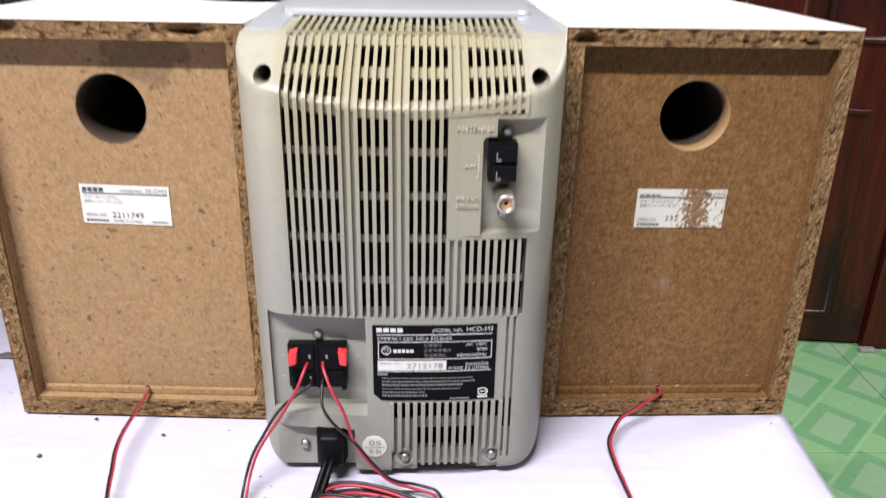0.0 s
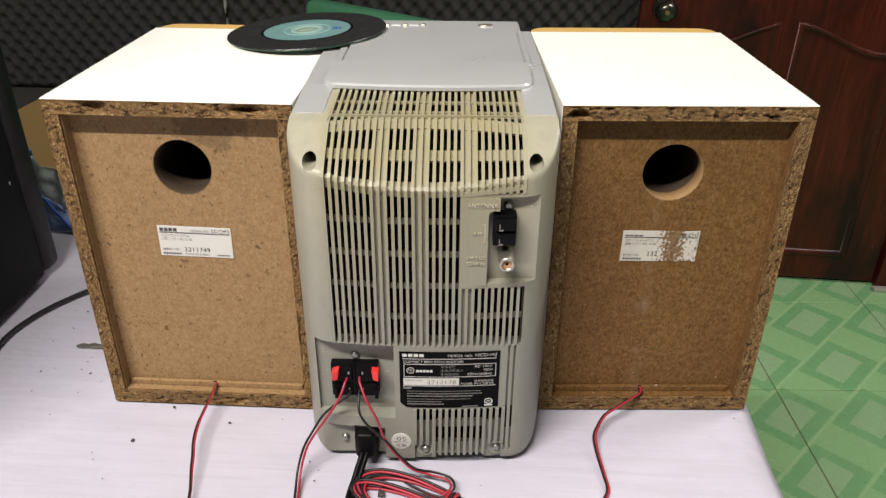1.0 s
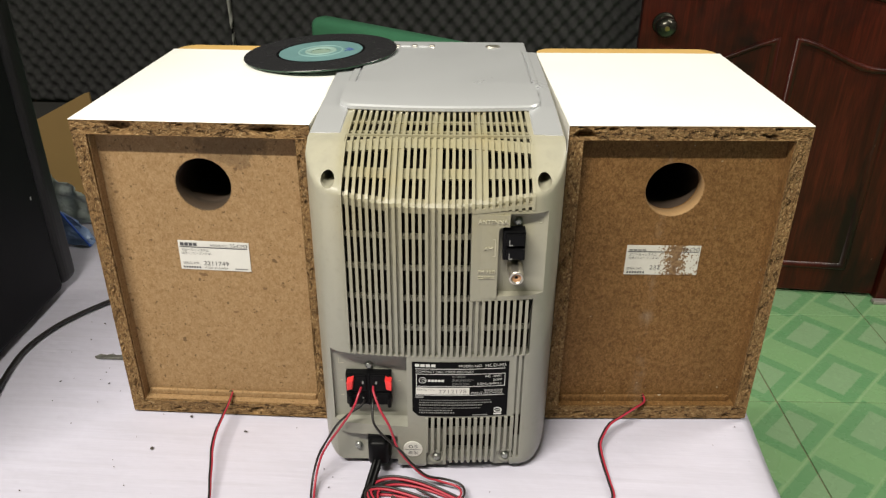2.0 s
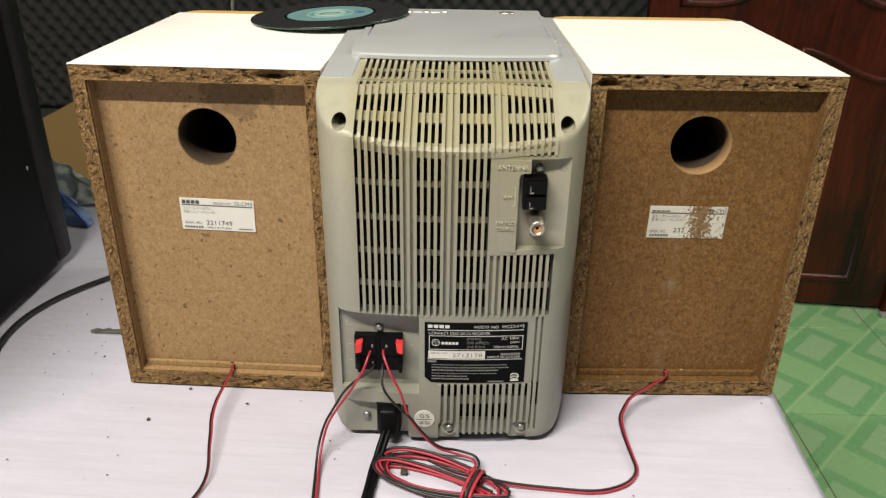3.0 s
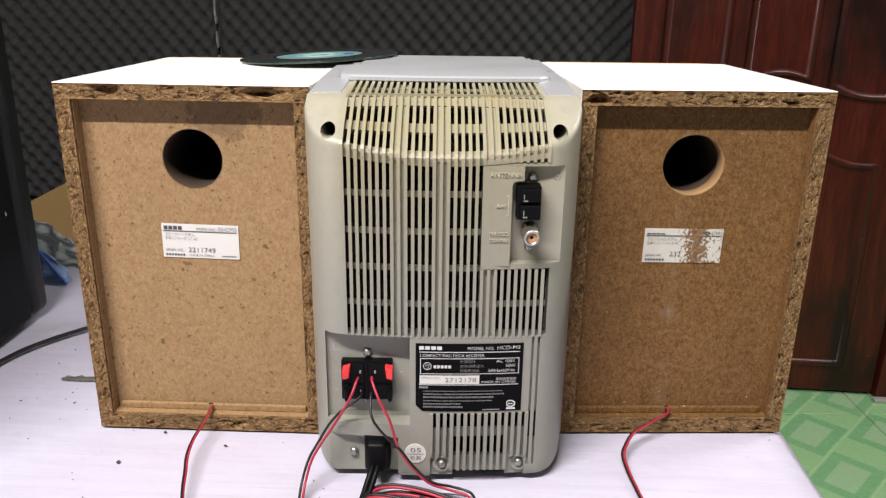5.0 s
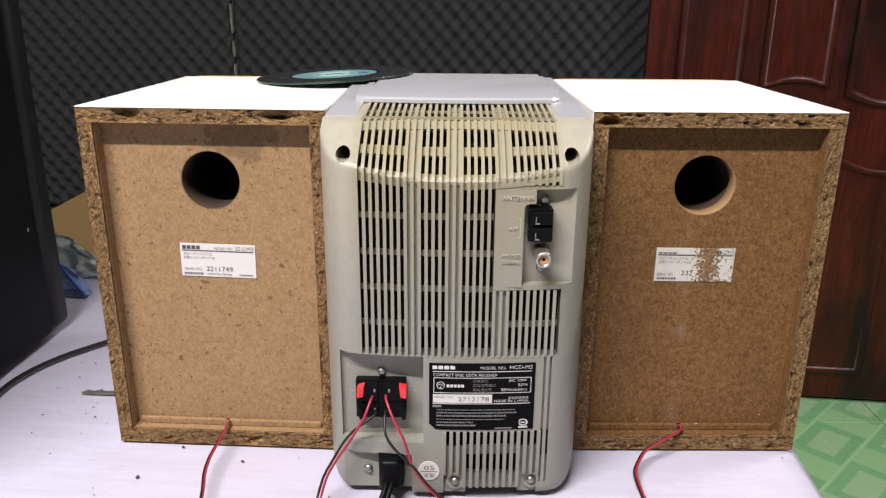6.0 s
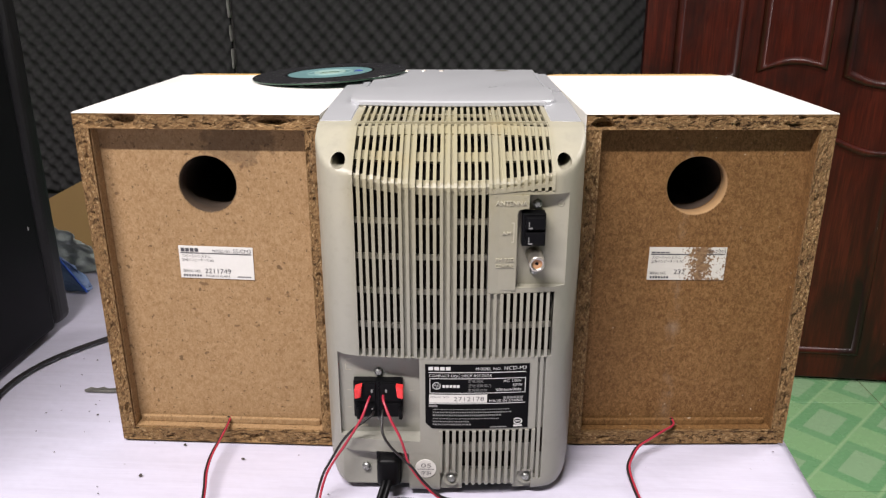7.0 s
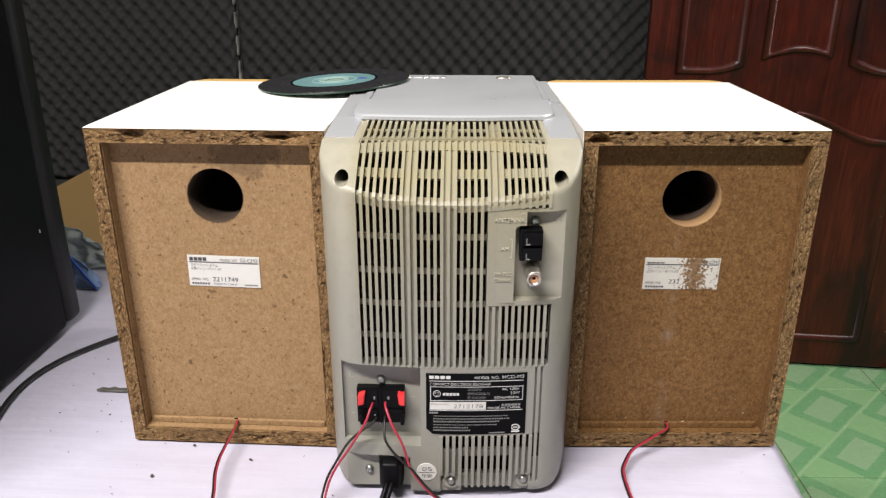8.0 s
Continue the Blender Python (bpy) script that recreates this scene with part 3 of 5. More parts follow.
tagged(part("trim", boxed(1.205, 1.250, 1.600, 1.622, FLOOR, FLOOR + 0.012, bevel=0.003), surface("grey_metal_stop", (0.42, 0.4, 0.37), 0.5, 0.3)), "small grey metal door stop on the floor", "door stop", kind="structure")

# ---- table ----
TX0, TX1, TY0, TY1 = -1.05, 0.212, -0.72, 0.365
table = thing("table", pose(0, 0, FLOOR), "wooden table under a white plastic covering", "table")
part("tabletop", boxed(TX0 + 0.004, TX1 - 0.004, TY0 + 0.004, TY1 - 0.004, -FLOOR - 0.034, -FLOOR - 0.004, bevel=0.003), WOOD, table)
for x in (TX0 + 0.06, TX1 - 0.06):
    for y in (TY0 + 0.06, TY1 - 0.06):
        part("leg", boxed(x - 0.022, x + 0.022, y - 0.022, y + 0.022, 0, -FLOOR - 0.034, bevel=0.003), WOOD, table)
bm = bmesh.new()
NX, NY = 110, 96


def film(i, j):
    """Top of the covering, with the drop over each edge."""
    u, v = i / NX, j / NY
    s = TX0 - 0.10 + (TX1 - TX0 + 0.20) * u
    t = TY0 - 0.10 + (TY1 - TY0 + 0.20) * v
    wav = 0.0028 * noise.noise((s * 9 + 4, t * 9, 0.3))
    x, y = min(max(s, TX0), TX1), min(max(t, TY0), TY1)
    over = max(abs(s - x), abs(t - y))
    flap = 0.006 * noise.noise((s * 14, t * 14, 2.2)) * min(1, over / 0.03)
    z = -over + (0.0006 * noise.noise((s * 22, t * 30, 1.0)) - 0.0006) * (0.4 if over == 0 else 0)
    ox = (0.003 + abs(flap)) * (1 if s > TX1 else -1 if s < TX0 else 0) + (wav if s != x else 0)
    oy = (0.003 + abs(flap)) * (1 if t > TY1 else -1 if t < TY0 else 0) + (wav if t != y else 0)
    return (x + ox, y + oy, z - 0.0006)


sheet(bm, NX, NY, film)
film_ob = tagged(part("tablecloth", bm, FILM, smooth=True), "white glossy plastic table covering, creased and smudged", "tablecloth")
sol = film_ob.modifiers.new("thick", "SOLIDIFY")
sol.thickness, sol.offset = 0.0006, -1


# ---- loudspeakers ----
TUBE = surface("brown_paper_tube", (0.035, 0.021, 0.012), 0.8, vary=0.3)
# cut edges of the ports: shade (left) and light (right) put into the colour
RIM_SHADED = surface("shaded_cut_edge", (0.042, 0.025, 0.013), 0.8, vary=0.35, scale=120)
RIM_LIT = surface("lit_pale_cut_edge", (0.30, 0.180, 0.080), 0.8, vary=0.25, scale=160)


def rough_board(name, x0, x1, z0, z1, depth, parent, seed, along, dent=None):
    """A cabinet board whose raw chipboard edge faces -y: crumbled and pitted."""
    bm = bmesh.new()
    w, h = x1 - x0, z1 - z0
    wear = 1.0 if name == "edge_top" else 0.55
    step = 0.00062
    nu, nv = max(6, int(w / step)), max(6, int(h / step))

    def fn(i, j):
        x, z = x0 + w * i / nu, z0 + h * j / nv
        rim = min(1.0, min(i, nu - i, j, nv - j) / 1.5)
        p = Vector((x * 1000, z * 1000, seed * 17.0))
        q = Vector((p.x * (0.10 if along == "x" else 0.25), p.y * (0.25 if along == "x" else 0.10), p.z))
        n1 = noise.noise(q) + 0.6 * noise.noise(q * 2.7)
        pit = max(0.0, n1 - 0.30) * 0.0056
        big = max(0.0, noise.noise(q * 0.38 + Vector((9, 3, seed))) - (0.47 if along == "x" else 0.58)) * 0.032
        if dent:
            big = 0.5 * big + 0.007 * math.exp(-((x - dent) / 0.009) ** 2 - ((z - (z0 + z1) / 2) / 0.0022) ** 2)
        y = rim * min(0.006, wear * (pit + big) + 0.0009 * abs(noise.noise(q * 6)) + 0.0005 * abs(noise.noise(q * 13)))
        return (x, y, z)
    g = sheet(bm, nu, nv, fn)
    bmesh.ops.reverse_faces(bm, faces=bm.faces)
    edge = [g[i][0] for i in range(nu + 1)] + [g[nu][j] for j in range(1, nv + 1)] + [g[i][nv] for i in range(nu - 1, -1, -1)] + [g[0][j] for j in range(nv - 1, 0, -1)]
    ends = [bm.verts.new((v.co.x, 0.012, v.co.z)) for v in edge]
    n = len(edge)
    for k in range(n):
        bm.faces.new((edge[k], edge[(k + 1) % n], ends[(k + 1) % n], ends[k]))
    bmesh.ops.recalc_face_normals(bm, faces=bm.faces)
    return part(name, bm, CHIP if along == "x" else CHIP_UP, parent, "crumbling raw chipboard edge")


def loudspeaker(m, W, H, D, mdf, label, port_x, seed):
    """Cabinet seen from its back: x across, y into the cabinet, z up; origin at the lower left rear corner."""
    sp = thing("loudspeaker", m, label, "loudspeaker", "pair of small loudspeakers")
    T, R = 0.0095, 0.0100
    L = 0.0007
    # chipboard frame
    rough_board("edge_top", 0.0004, W - 0.0004, H - T, H - L, D, sp, seed, "x", 0.122 if seed == 1 else 0.0)
    rough_board("edge_bottom", 0.0004, W - 0.0004, 0.0005, T + 0.001, D, sp, seed + 1, "x")
    rough_board("edge_side", 0.0004, T, T + 0.001, H - T, D, sp, seed + 2, "z")
    rough_board("edge_side", W - T, W - 0.0004, T + 0.001, H - T, D, sp, seed + 3, "z")
    # white laminate skin
    part("top_skin", boxed(0, W, 0.0004, D, H - L, H, bevel=0.0003, seg=1), LAMINATE, sp, "white laminate top")
    part("side_skin", boxed(0, L, 0.0025, D, 0.0005, H - L), LAMINATE, sp)
    part("side_skin", boxed(W - L, W, 0.0025, D, 0.0005, H - L), LAMINATE, sp)
    inner = bmesh.new()
    box(inner, L, W - L, 0.0115, D, H - T, H - L)
    box(inner, L, W - L, 0.0115, D, 0.0005, T)
    box(inner, L, T, 0.0115, D, T, H - T)
    box(inner, W - T, W - L, 0.0115, D, T, H - T)
    part("carcass", inner, CHIP, sp)
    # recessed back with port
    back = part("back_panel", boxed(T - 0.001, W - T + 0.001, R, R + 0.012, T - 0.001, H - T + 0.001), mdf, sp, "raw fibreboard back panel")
    pz, pr = 0.1825 - 0.0006 * (seed > 9), 0.0183 + 0.0006 * (seed > 9)
    carve(back, [rod(bmesh.new(), (port_x, -0.02, pz), (port_x, 0.06, pz), pr, n=56)])
    part("port_tube", lathe(bmesh.new(), [(pr + 0.0004, -0.0020), (pr + 0.0004, 0.085), (pr + 0.003, 0.085), (pr + 0.003, 0.0)], 56, pose(port_x, R + 0.0122, pz, -90)), TUBE, sp, "round bass port", True)
    # rim ring: darkened as if shaded on the left port, lightened on the right
    depth_ = 0.0138 if seed == 1 else 0.0105
    rim = part("port_rim", lathe(bmesh.new(), [(pr + 0.0003, -0.0001), (pr - 0.0003, 0.0004), (pr - 0.0003, depth_ - 0.0003), (pr + 0.0003, depth_)], 56, pose(port_x, R, pz, -90)), RIM_SHADED if seed == 1 else RIM_LIT, sp, "", True)
    if seed != 1:
        rim["label"] = "cut edge of the port, in a pale lit tone"
    # added board whose near-black colour stands in for the port's deep shade
    part("port_back", boxed(port_x - 0.03, port_x + 0.03, R + 0.098, R + 0.108, pz - 0.03, pz + 0.03), SHADE_IN, sp)
    for x0, x1, z0, z1 in ((T, T + 0.0004, T + 0.001, H - T), (W - T - 0.0004, W - T, T + 0.001, H - T), (T, W - T, H - T - 0.0004, H - T), (T, W - T, T + 0.001, T + 0.0014)):
        part("recess_lining", boxed(x0, x1, 0.0022, R - 0.0002, z0, z1), mdf, sp)
    # bottom batten and glue line inside the recess
    part("batten", boxed(T + 0.002, W - T - 0.003, R - 0.0028, R - 0.0002, T + 0.0012, T + 0.0062, bevel=0.0009), mdf, sp)
    # front baffle with rounded front corners
    bm = bmesh.new()
    r = 0.014
    pts = [(0.0012, D + 0.0005), (W - 0.0012, D + 0.0005)]
    pts += [(W - 0.0012 - r + r * math.cos(a), D + 0.0060 + r * math.sin(a)) for a in (math.pi / 2 * k / 8 for k in range(9))]
    pts += [(0.0012 + r - r * math.sin(a), D + 0.0060 + r * math.cos(a)) for a in (math.pi / 2 * k / 8 for k in range(9))]
    a = [bm.verts.new((x, y, 0.001)) for x, y in pts]
    b = [bm.verts.new((x, y, H - 0.0013)) for x, y in pts]
    bm.faces.new(a)
    bm.faces.new(b[::-1])
    for k in range(len(pts)):
        bm.faces.new((a[k], b[k], b[(k + 1) % len(pts)], a[(k + 1) % len(pts)]))
    bmesh.ops.recalc_face_normals(bm, faces=bm.faces)
    part("front_baffle", bm, BAFFLE, sp, "yellow wooden front baffle")
    part("wire_grommet", lathe(bmesh.new(), [(0.0006, 0.0004), (0.0016, 0.0002), (0.0019, 0.0006), (0.0016, 0.001)], 16, pose(0.0735, R - 0.0028, 0.0145, -90)), BLACK, sp)
    return sp


def speaker_label(sp, x, z, w, h, tilt, paper, torn):
    """Paper type label on the back panel."""
    lab = part("type_label", boxed(-w / 2, w / 2, -0.00035, 0.0, -h / 2, h / 2), paper, sp, "partly torn white paper label" if torn else "white printed paper label")
    lab.location = (x, 0.0098, z)
    lab.rotation_euler = (0, radians(tilt), 0)
    wrap = lambda u: -0.0006
    bars("rule", [(-w / 2 + 0.001, w / 2 - (0.0245 if torn else 0.001), h / 2 - 0.0050, h / 2 - 0.0044)], INK_K, lab, wrap)
    bars("logo", [(-w / 2 + 0.0015 + k * 0.0030, -w / 2 + 0.0015 + k * 0.0030 + 0.0024, h / 2 - 0.0038, h / 2 - (0.0030 if torn else 0.0014)) for k in range(4)], INK_K, lab, wrap)
    if torn:
        lettering("lettering", "SS-CM3", INK_K, lab, w / 2 - 0.0118, h / 2 - 0.0040, 0.0036, wrap, 0.0108)
        bars("rule", [(w / 2 - 0.0135, w / 2 - 0.001, h / 2 - 0.0050, h / 2 - 0.0045)], INK_K, lab, wrap)
        lettering("lettering", "SERIAL NO.", INK_K, lab, -w / 2 + 0.0015, -h / 2 + 0.0040, 0.0024, wrap, 0.0105)
        lettering("lettering", "232", INK_K, lab, -w / 2 + 0.0168, -h / 2 + 0.0042, 0.0046, wrap, 0.0072)
    else:
        lettering("lettering", "MODEL NO.", INK_K, lab, w / 2 - 0.0265, h / 2 - 0.0038, 0.0026, wrap, 0.0120)
        lettering("lettering", "SS-CM3", INK_K, lab, w / 2 - 0.0128, h / 2 - 0.0039, 0.0038, wrap, 0.0115)
        lettering("lettering", "SERIAL NO.", INK_K, lab, -w / 2 + 0.0018, -h / 2 + 0.0042, 0.0025, wrap, 0.0115)
        lettering("lettering", "2211749", INK_K, lab, -w / 2 + 0.0160, -h / 2 + 0.0038, 0.0046, wrap, 0.0172)
        lettering("lettering", "MADE IN CHINA", INK_K, lab, -w / 2 + 0.0165, -h / 2 + 0.0012, 0.0020, wrap, 0.0160)
        bars("print", [(w / 2 - 0.011, w / 2 - 0.002, -h / 2 + 0.0014, -h / 2 + 0.0022)], INK_G, lab, wrap)
    lettering("lettering", "スピーカーシステム", INK_K, lab, -w / 2 + 0.0018, h / 2 - 0.0078, 0.0026, wrap, 0.0185)
    lettering("lettering", "定格インピーダンス 6Ω", INK_K, lab, -w / 2 + 0.0018, h / 2 - 0.0103, 0.0022, wrap, 0.0205)
    bars("print", [(-w / 2 + 0.0018 + k * 0.0018, -w / 2 + 0.0030 + k * 0.0018, -h / 2 + 0.0012, -h / 2 + 0.0026) for k in range(7)], INK_K, lab, wrap)


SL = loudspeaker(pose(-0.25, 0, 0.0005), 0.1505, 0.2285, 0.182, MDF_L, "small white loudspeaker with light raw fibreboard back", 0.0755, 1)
SR = loudspeaker(pose(0.0585, 0.0098, 0.0005, 0, 0, 3.4), 0.1505, 0.2285, 0.182, MDF_R, "small white loudspeaker with stained brown fibreboard back", 0.0735, 21)
speaker_label(SL, 0.0760, 0.1300, 0.0485, 0.0222, 1.0, PAPER, False)
speaker_label(SR, 0.0725, 0.1300, 0.0500, 0.0225, 0.5, TORN, True)

# ---- receiver ----
HW = 0.0762
UNIT = pose(-0.0200, -0.0505, 0.0, 0, 0, 2.2)
unit = thing("stereo_receiver", UNIT, "yellowed beige and silver compact stereo receiver seen from behind", "stereo receiver")


def bulge(u):
    """How far the back recedes at u."""
    a = abs(u)
    b = 1.2 * min(a, 0.055) ** 2
    if a > 0.0545:
        r = HW - 0.0545
        b += 0.030 * (1 - math.sqrt(max(0.0, 1 - min((a - 0.0545) / r, 0.985) ** 2)))
    return b


def slope(z):
    return 0.0004 + (z - 0.2) / 0.026 * 0.043 + (0.0 if z < 0.2 else -0.0022 * math.sin(math.pi * min(1, (z - 0.2) / 0.026)))


def lift(u):
    """How much higher the sloped band begins away from the middle."""
    return 0.0045 * min(1.0, abs(u) / 0.054) ** 2


def face_y(u, z):
    a, b = bulge(u), slope(z - lift(u)) + 0.15 * bulge(u)
    k = 0.003
    h = max(k - abs(a - b), 0.0) / k
    return max(a, b) + h * h * k * 0.25


US = sorted({round(x, 5) for x in [-HW + 2 * HW * i / 44 for i in range(45)] + [s * (HW - d) for s in (-1, 1) for d in (0.0008, 0.002, 0.005, 0.008)]})
ZT = [0, 0.006, 0.018, 0.04] + [0.08 + 0.72 * i / 14 for i in range(15)] + [0.82 + 0.18 * i / 20 for i in range(1, 21)]
bm = bmesh.new()
cols = []
for u in US:
    d = max(0.0, abs(u) - (HW - 0.013))
    zb = 0.0045 + 0.013 - math.sqrt(max(0.0, 0.013 ** 2 - d * d * 0.97))
    col = [bm.verts.new((u, 0.228, zb))]
    for t in ZT:
        z = zb + t * (0.2262 - zb)
        inset = 0.0018 * max(0.0, 1 - t / 0.018) ** 2
        col.append(bm.verts.new((u, face_y(u, z) + inset, z)))
    col += [bm.verts.new((u, y, z)) for y, z in ((0.0885, 0.2292), (0.15, 0.2305), (0.228, 0.2305))]
    cols.append(col)
for a, b in zip(cols, cols[1:]):
    n = len(a)
    for k in range(n):
        bm.faces.new((a[k], b[k], b[(k + 1) % n], a[(k + 1) % n]))
bm.faces.new(cols[0][::-1])
bm.faces.new(cols[-1])
bmesh.ops.recalc_face_normals(bm, faces=bm.faces)
shell = part("rear_housing", bm, PLASTIC, unit, "beige plastic rear housing, yellowed towards the top")

G0, G1 = -0.0539, 0.0560
band_cut = [(-0.03, 0.1990), (0.012, 0.1988), (0.0505, 0.2150), (0.0870, 0.2205), (0.0870, 0.26), (-0.03, 0.26)]
cut = [
    prism(bmesh.new(), [(-0.03, 0.0968), (0.0125, 0.0968), (0.0125, 0.1992), (-0.03, 0.1992)], G0, 0.0212),
    prism(bmesh.new(), [(-0.03, 0.0968), (0.0125, 0.0968), (0.0125, 0.1375), (-0.03, 0.1375)], 0.0211, G1 + 0.0035),
    prism(bmesh.new(), band_cut, G0, G1),
    boxed(0.0211, G1, -0.02, 0.0118, 0.1966, 0.2010),
    boxed(0.0372, 0.0655, -0.02, 0.0085, 0.1405, 0.1878),
    boxed(0.0432, 0.0655, -0.02, 0.0084, 0.1800, 0.1948),
    boxed(-0.0665, -0.0176, -0.02, 0.0115, 0.0400, 0.0966),
    boxed(-0.0670, -0.0245, -0.02, 0.0080, -0.01, 0.0312),
    boxed(-0.0450, -0.0294, -0.02, 0.0160, 0.0075, 0.0318),
    boxed(-0.0055, 0.0508, -0.02, 0.0085, -0.01, 0.0482),
    boxed(0.0518, 0.0532, -0.02, 0.0060, 0.0120, 0.0975),
    boxed(0.0552, 0.0566, -0.02, 0.0065, 0.0120, 0.0975),
    rod(bmesh.new(), (-0.0612, -0.02, 0.2128), (-0.0612, 0.055, 0.2090), 0.0040, n=32),
    rod(bmesh.new(), (0.0622, -0.02, 0.2128), (0.0622, 0.055, 0.2090), 0.0040, n=32),
]
carve(shell, cut)
bev = shell.modifiers.new("soft", "BEVEL")
bev.width, bev.segments, bev.limit_method, bev.angle_limit = 0.0004, 2, "ANGLE", radians(50)
for poly in shell.data.polygons:
    poly.use_smooth = True
shell.data.set_sharp_from_angle(angle=radians(35))
# near-black sheets that stand in for the shade inside the cooling slots
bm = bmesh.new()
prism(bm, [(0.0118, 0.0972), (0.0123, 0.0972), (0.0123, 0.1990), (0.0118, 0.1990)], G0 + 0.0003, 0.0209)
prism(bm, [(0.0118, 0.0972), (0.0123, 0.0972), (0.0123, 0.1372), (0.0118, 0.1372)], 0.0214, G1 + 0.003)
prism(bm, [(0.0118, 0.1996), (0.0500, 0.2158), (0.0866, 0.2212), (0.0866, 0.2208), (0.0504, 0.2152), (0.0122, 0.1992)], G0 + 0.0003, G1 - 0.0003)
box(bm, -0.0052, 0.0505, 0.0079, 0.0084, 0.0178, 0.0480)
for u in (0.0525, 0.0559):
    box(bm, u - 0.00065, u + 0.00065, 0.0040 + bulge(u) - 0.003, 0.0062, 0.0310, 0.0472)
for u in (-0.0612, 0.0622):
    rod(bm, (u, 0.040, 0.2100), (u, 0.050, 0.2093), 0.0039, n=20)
part("inner_baffle", bm, SHADE_IN, unit, "dark sheets standing in for shade behind the cooling slots")

PITCH, SLOT0 = 0.00378, -0.0518


def slot_u(i):
    return SLOT0 + PITCH * i


SHUT = (7, 8, 13, 14, 20, 21)


def strip(bm, u0, u1, path, depth):
    """A bar along (y, z) points, each with its own depth vector (dy, dz)."""
    rings = []
    for (y, z), (dy, dz) in zip(path, depth):
        rings.append([bm.verts.new(p) for p in ((u0, y + bulge(u0), z), (u1, y + bulge(u1), z), (u1 - 0.0002, y + dy + bulge(u1), z + dz), (u0 + 0.0002, y + dy + bulge(u0), z + dz))])
    for a, b in zip(rings, rings[1:]):
        for k in range(4):
            bm.faces.new((a[k], a[(k + 1) % 4], b[(k + 1) % 4], b[k]))
    bm.faces.new(rings[0][::-1])
    bm.faces.new(rings[-1])


RISE = [0.0966, 0.0990, 0.1500, 0.1900] + [0.1930 + 0.0020 * k for k in range(17)]


def along(u, zs, out=0.0005, thick=0.0034):
    """Points up the back at u, and how deep a bar goes behind each."""
    path, deep = [], []
    for z in zs:
        t = min(1.0, max(0.0, (z - lift(u) - 0.1960) / 0.008))
        path.append((face_y(u, z) - out * (1 - 0.5 * t), z + out * 0.85 * t))
        deep.append((thick * (1 - 0.5 * t), -thick * 0.85 * t))
    return path, deep


def bar(bm, u0, u1, path, deep):
    """A bar along (y, z) points, as deep as each depth says."""
    rings = []
    for (y, z), (dy, dz) in zip(path, deep):
        rings.append([bm.verts.new(p) for p in ((u0, y, z), (u1, y, z), (u1 - 0.0002, y + dy, z + dz), (u0 + 0.0002, y + dy, z + dz))])
    for a, b in zip(rings, rings[1:]):
        for k in range(4):
            bm.faces.new((a[k], a[(k + 1) % 4], b[(k + 1) % 4], b[k]))
    bm.faces.new(rings[0][::-1])
    bm.faces.new(rings[-1])
    bmesh.ops.bevel(bm, geom=[e for e in bm.edges if abs(e.verts[0].co.x - e.verts[1].co.x) < 0.0001 and len(e.link_faces) == 2 and e.calc_face_angle(0) > 0.8], offset=0.0003, segments=1, affect="EDGES")
    return bm


TAIL = (0.0865, 0.2298)
for i in range(30):
    u = slot_u(i) - PITCH / 2
    u0, u1 = u - 0.00092, u + 0.00092
    left_side = u < 0.0212
    path, deep = along(u, RISE if left_side else [z for z in RISE if z > 0.196])
    part("rib", bar(bmesh.new(), u0, u1, path + [TAIL], deep + [(0.0, -0.0036)]), PLASTIC, unit)
    if not left_side:
        path, deep = along(u, [0.0966, 0.0990, 0.1372])
        part("rib", bar(bmesh.new(), u0, u1, path, deep), PLASTIC, unit)
for i in range(29):
    u = slot_u(i)
    if i not in SHUT:
        continue
    bm = bmesh.new()
    strip(bm, u - 0.0012, u + 0.0012, [(0.0026, 0.0966), (0.0026, 0.1992 if u < 0.0205 else 0.1372)], [(0.002, 0)] * 2)
    part("slot_filler", bm, PLASTIC, unit)
    path, deep = along(u, [z for z in RISE if z > 0.196], -0.0018, 0.0012)
    part("slot_filler", bar(bmesh.new(), u - 0.0012, u + 0.0012, path + [(0.0870, 0.2278)], deep + [(0.0, -0.0012)]), PLASTIC, unit)


def crossbar(z0, z1, u0, u1, y0, y1, arc=0.0, low_arc=None):
    bm = bmesh.new()
    n = 14
    rings = []
    for k in range(n + 1):
        u = u0 + (u1 - u0) * k / n
        b = bulge(u)
        up, lo = arc * lift(u), (arc if low_arc is None else low_arc) * lift(u)
        rings.append([bm.verts.new((u, y + b, z)) for y, z in ((y0, z0 + lo), (y0, z1 + up), (y1, z1 + up), (y1, z0 + lo))])
    for a, b in zip(rings, rings[1:]):
        for k in range(4):
            bm.faces.new((a[k], b[k], b[(k + 1) % 4], a[(k + 1) % 4]))
    bm.faces.new(rings[0])
    bm.faces.new(rings[-1][::-1])
    bmesh.ops.recalc_face_normals(bm, faces=bm.faces)
    return part("crossbar", bm, PLASTIC, unit)


for z in (0.1785, 0.1575, 0.1365, 0.1150):
    crossbar(z - 0.0016, z + 0.0016, G0, 0.0210 if z > 0.13 else G1 + 0.003, 0.0042, 0.0060)


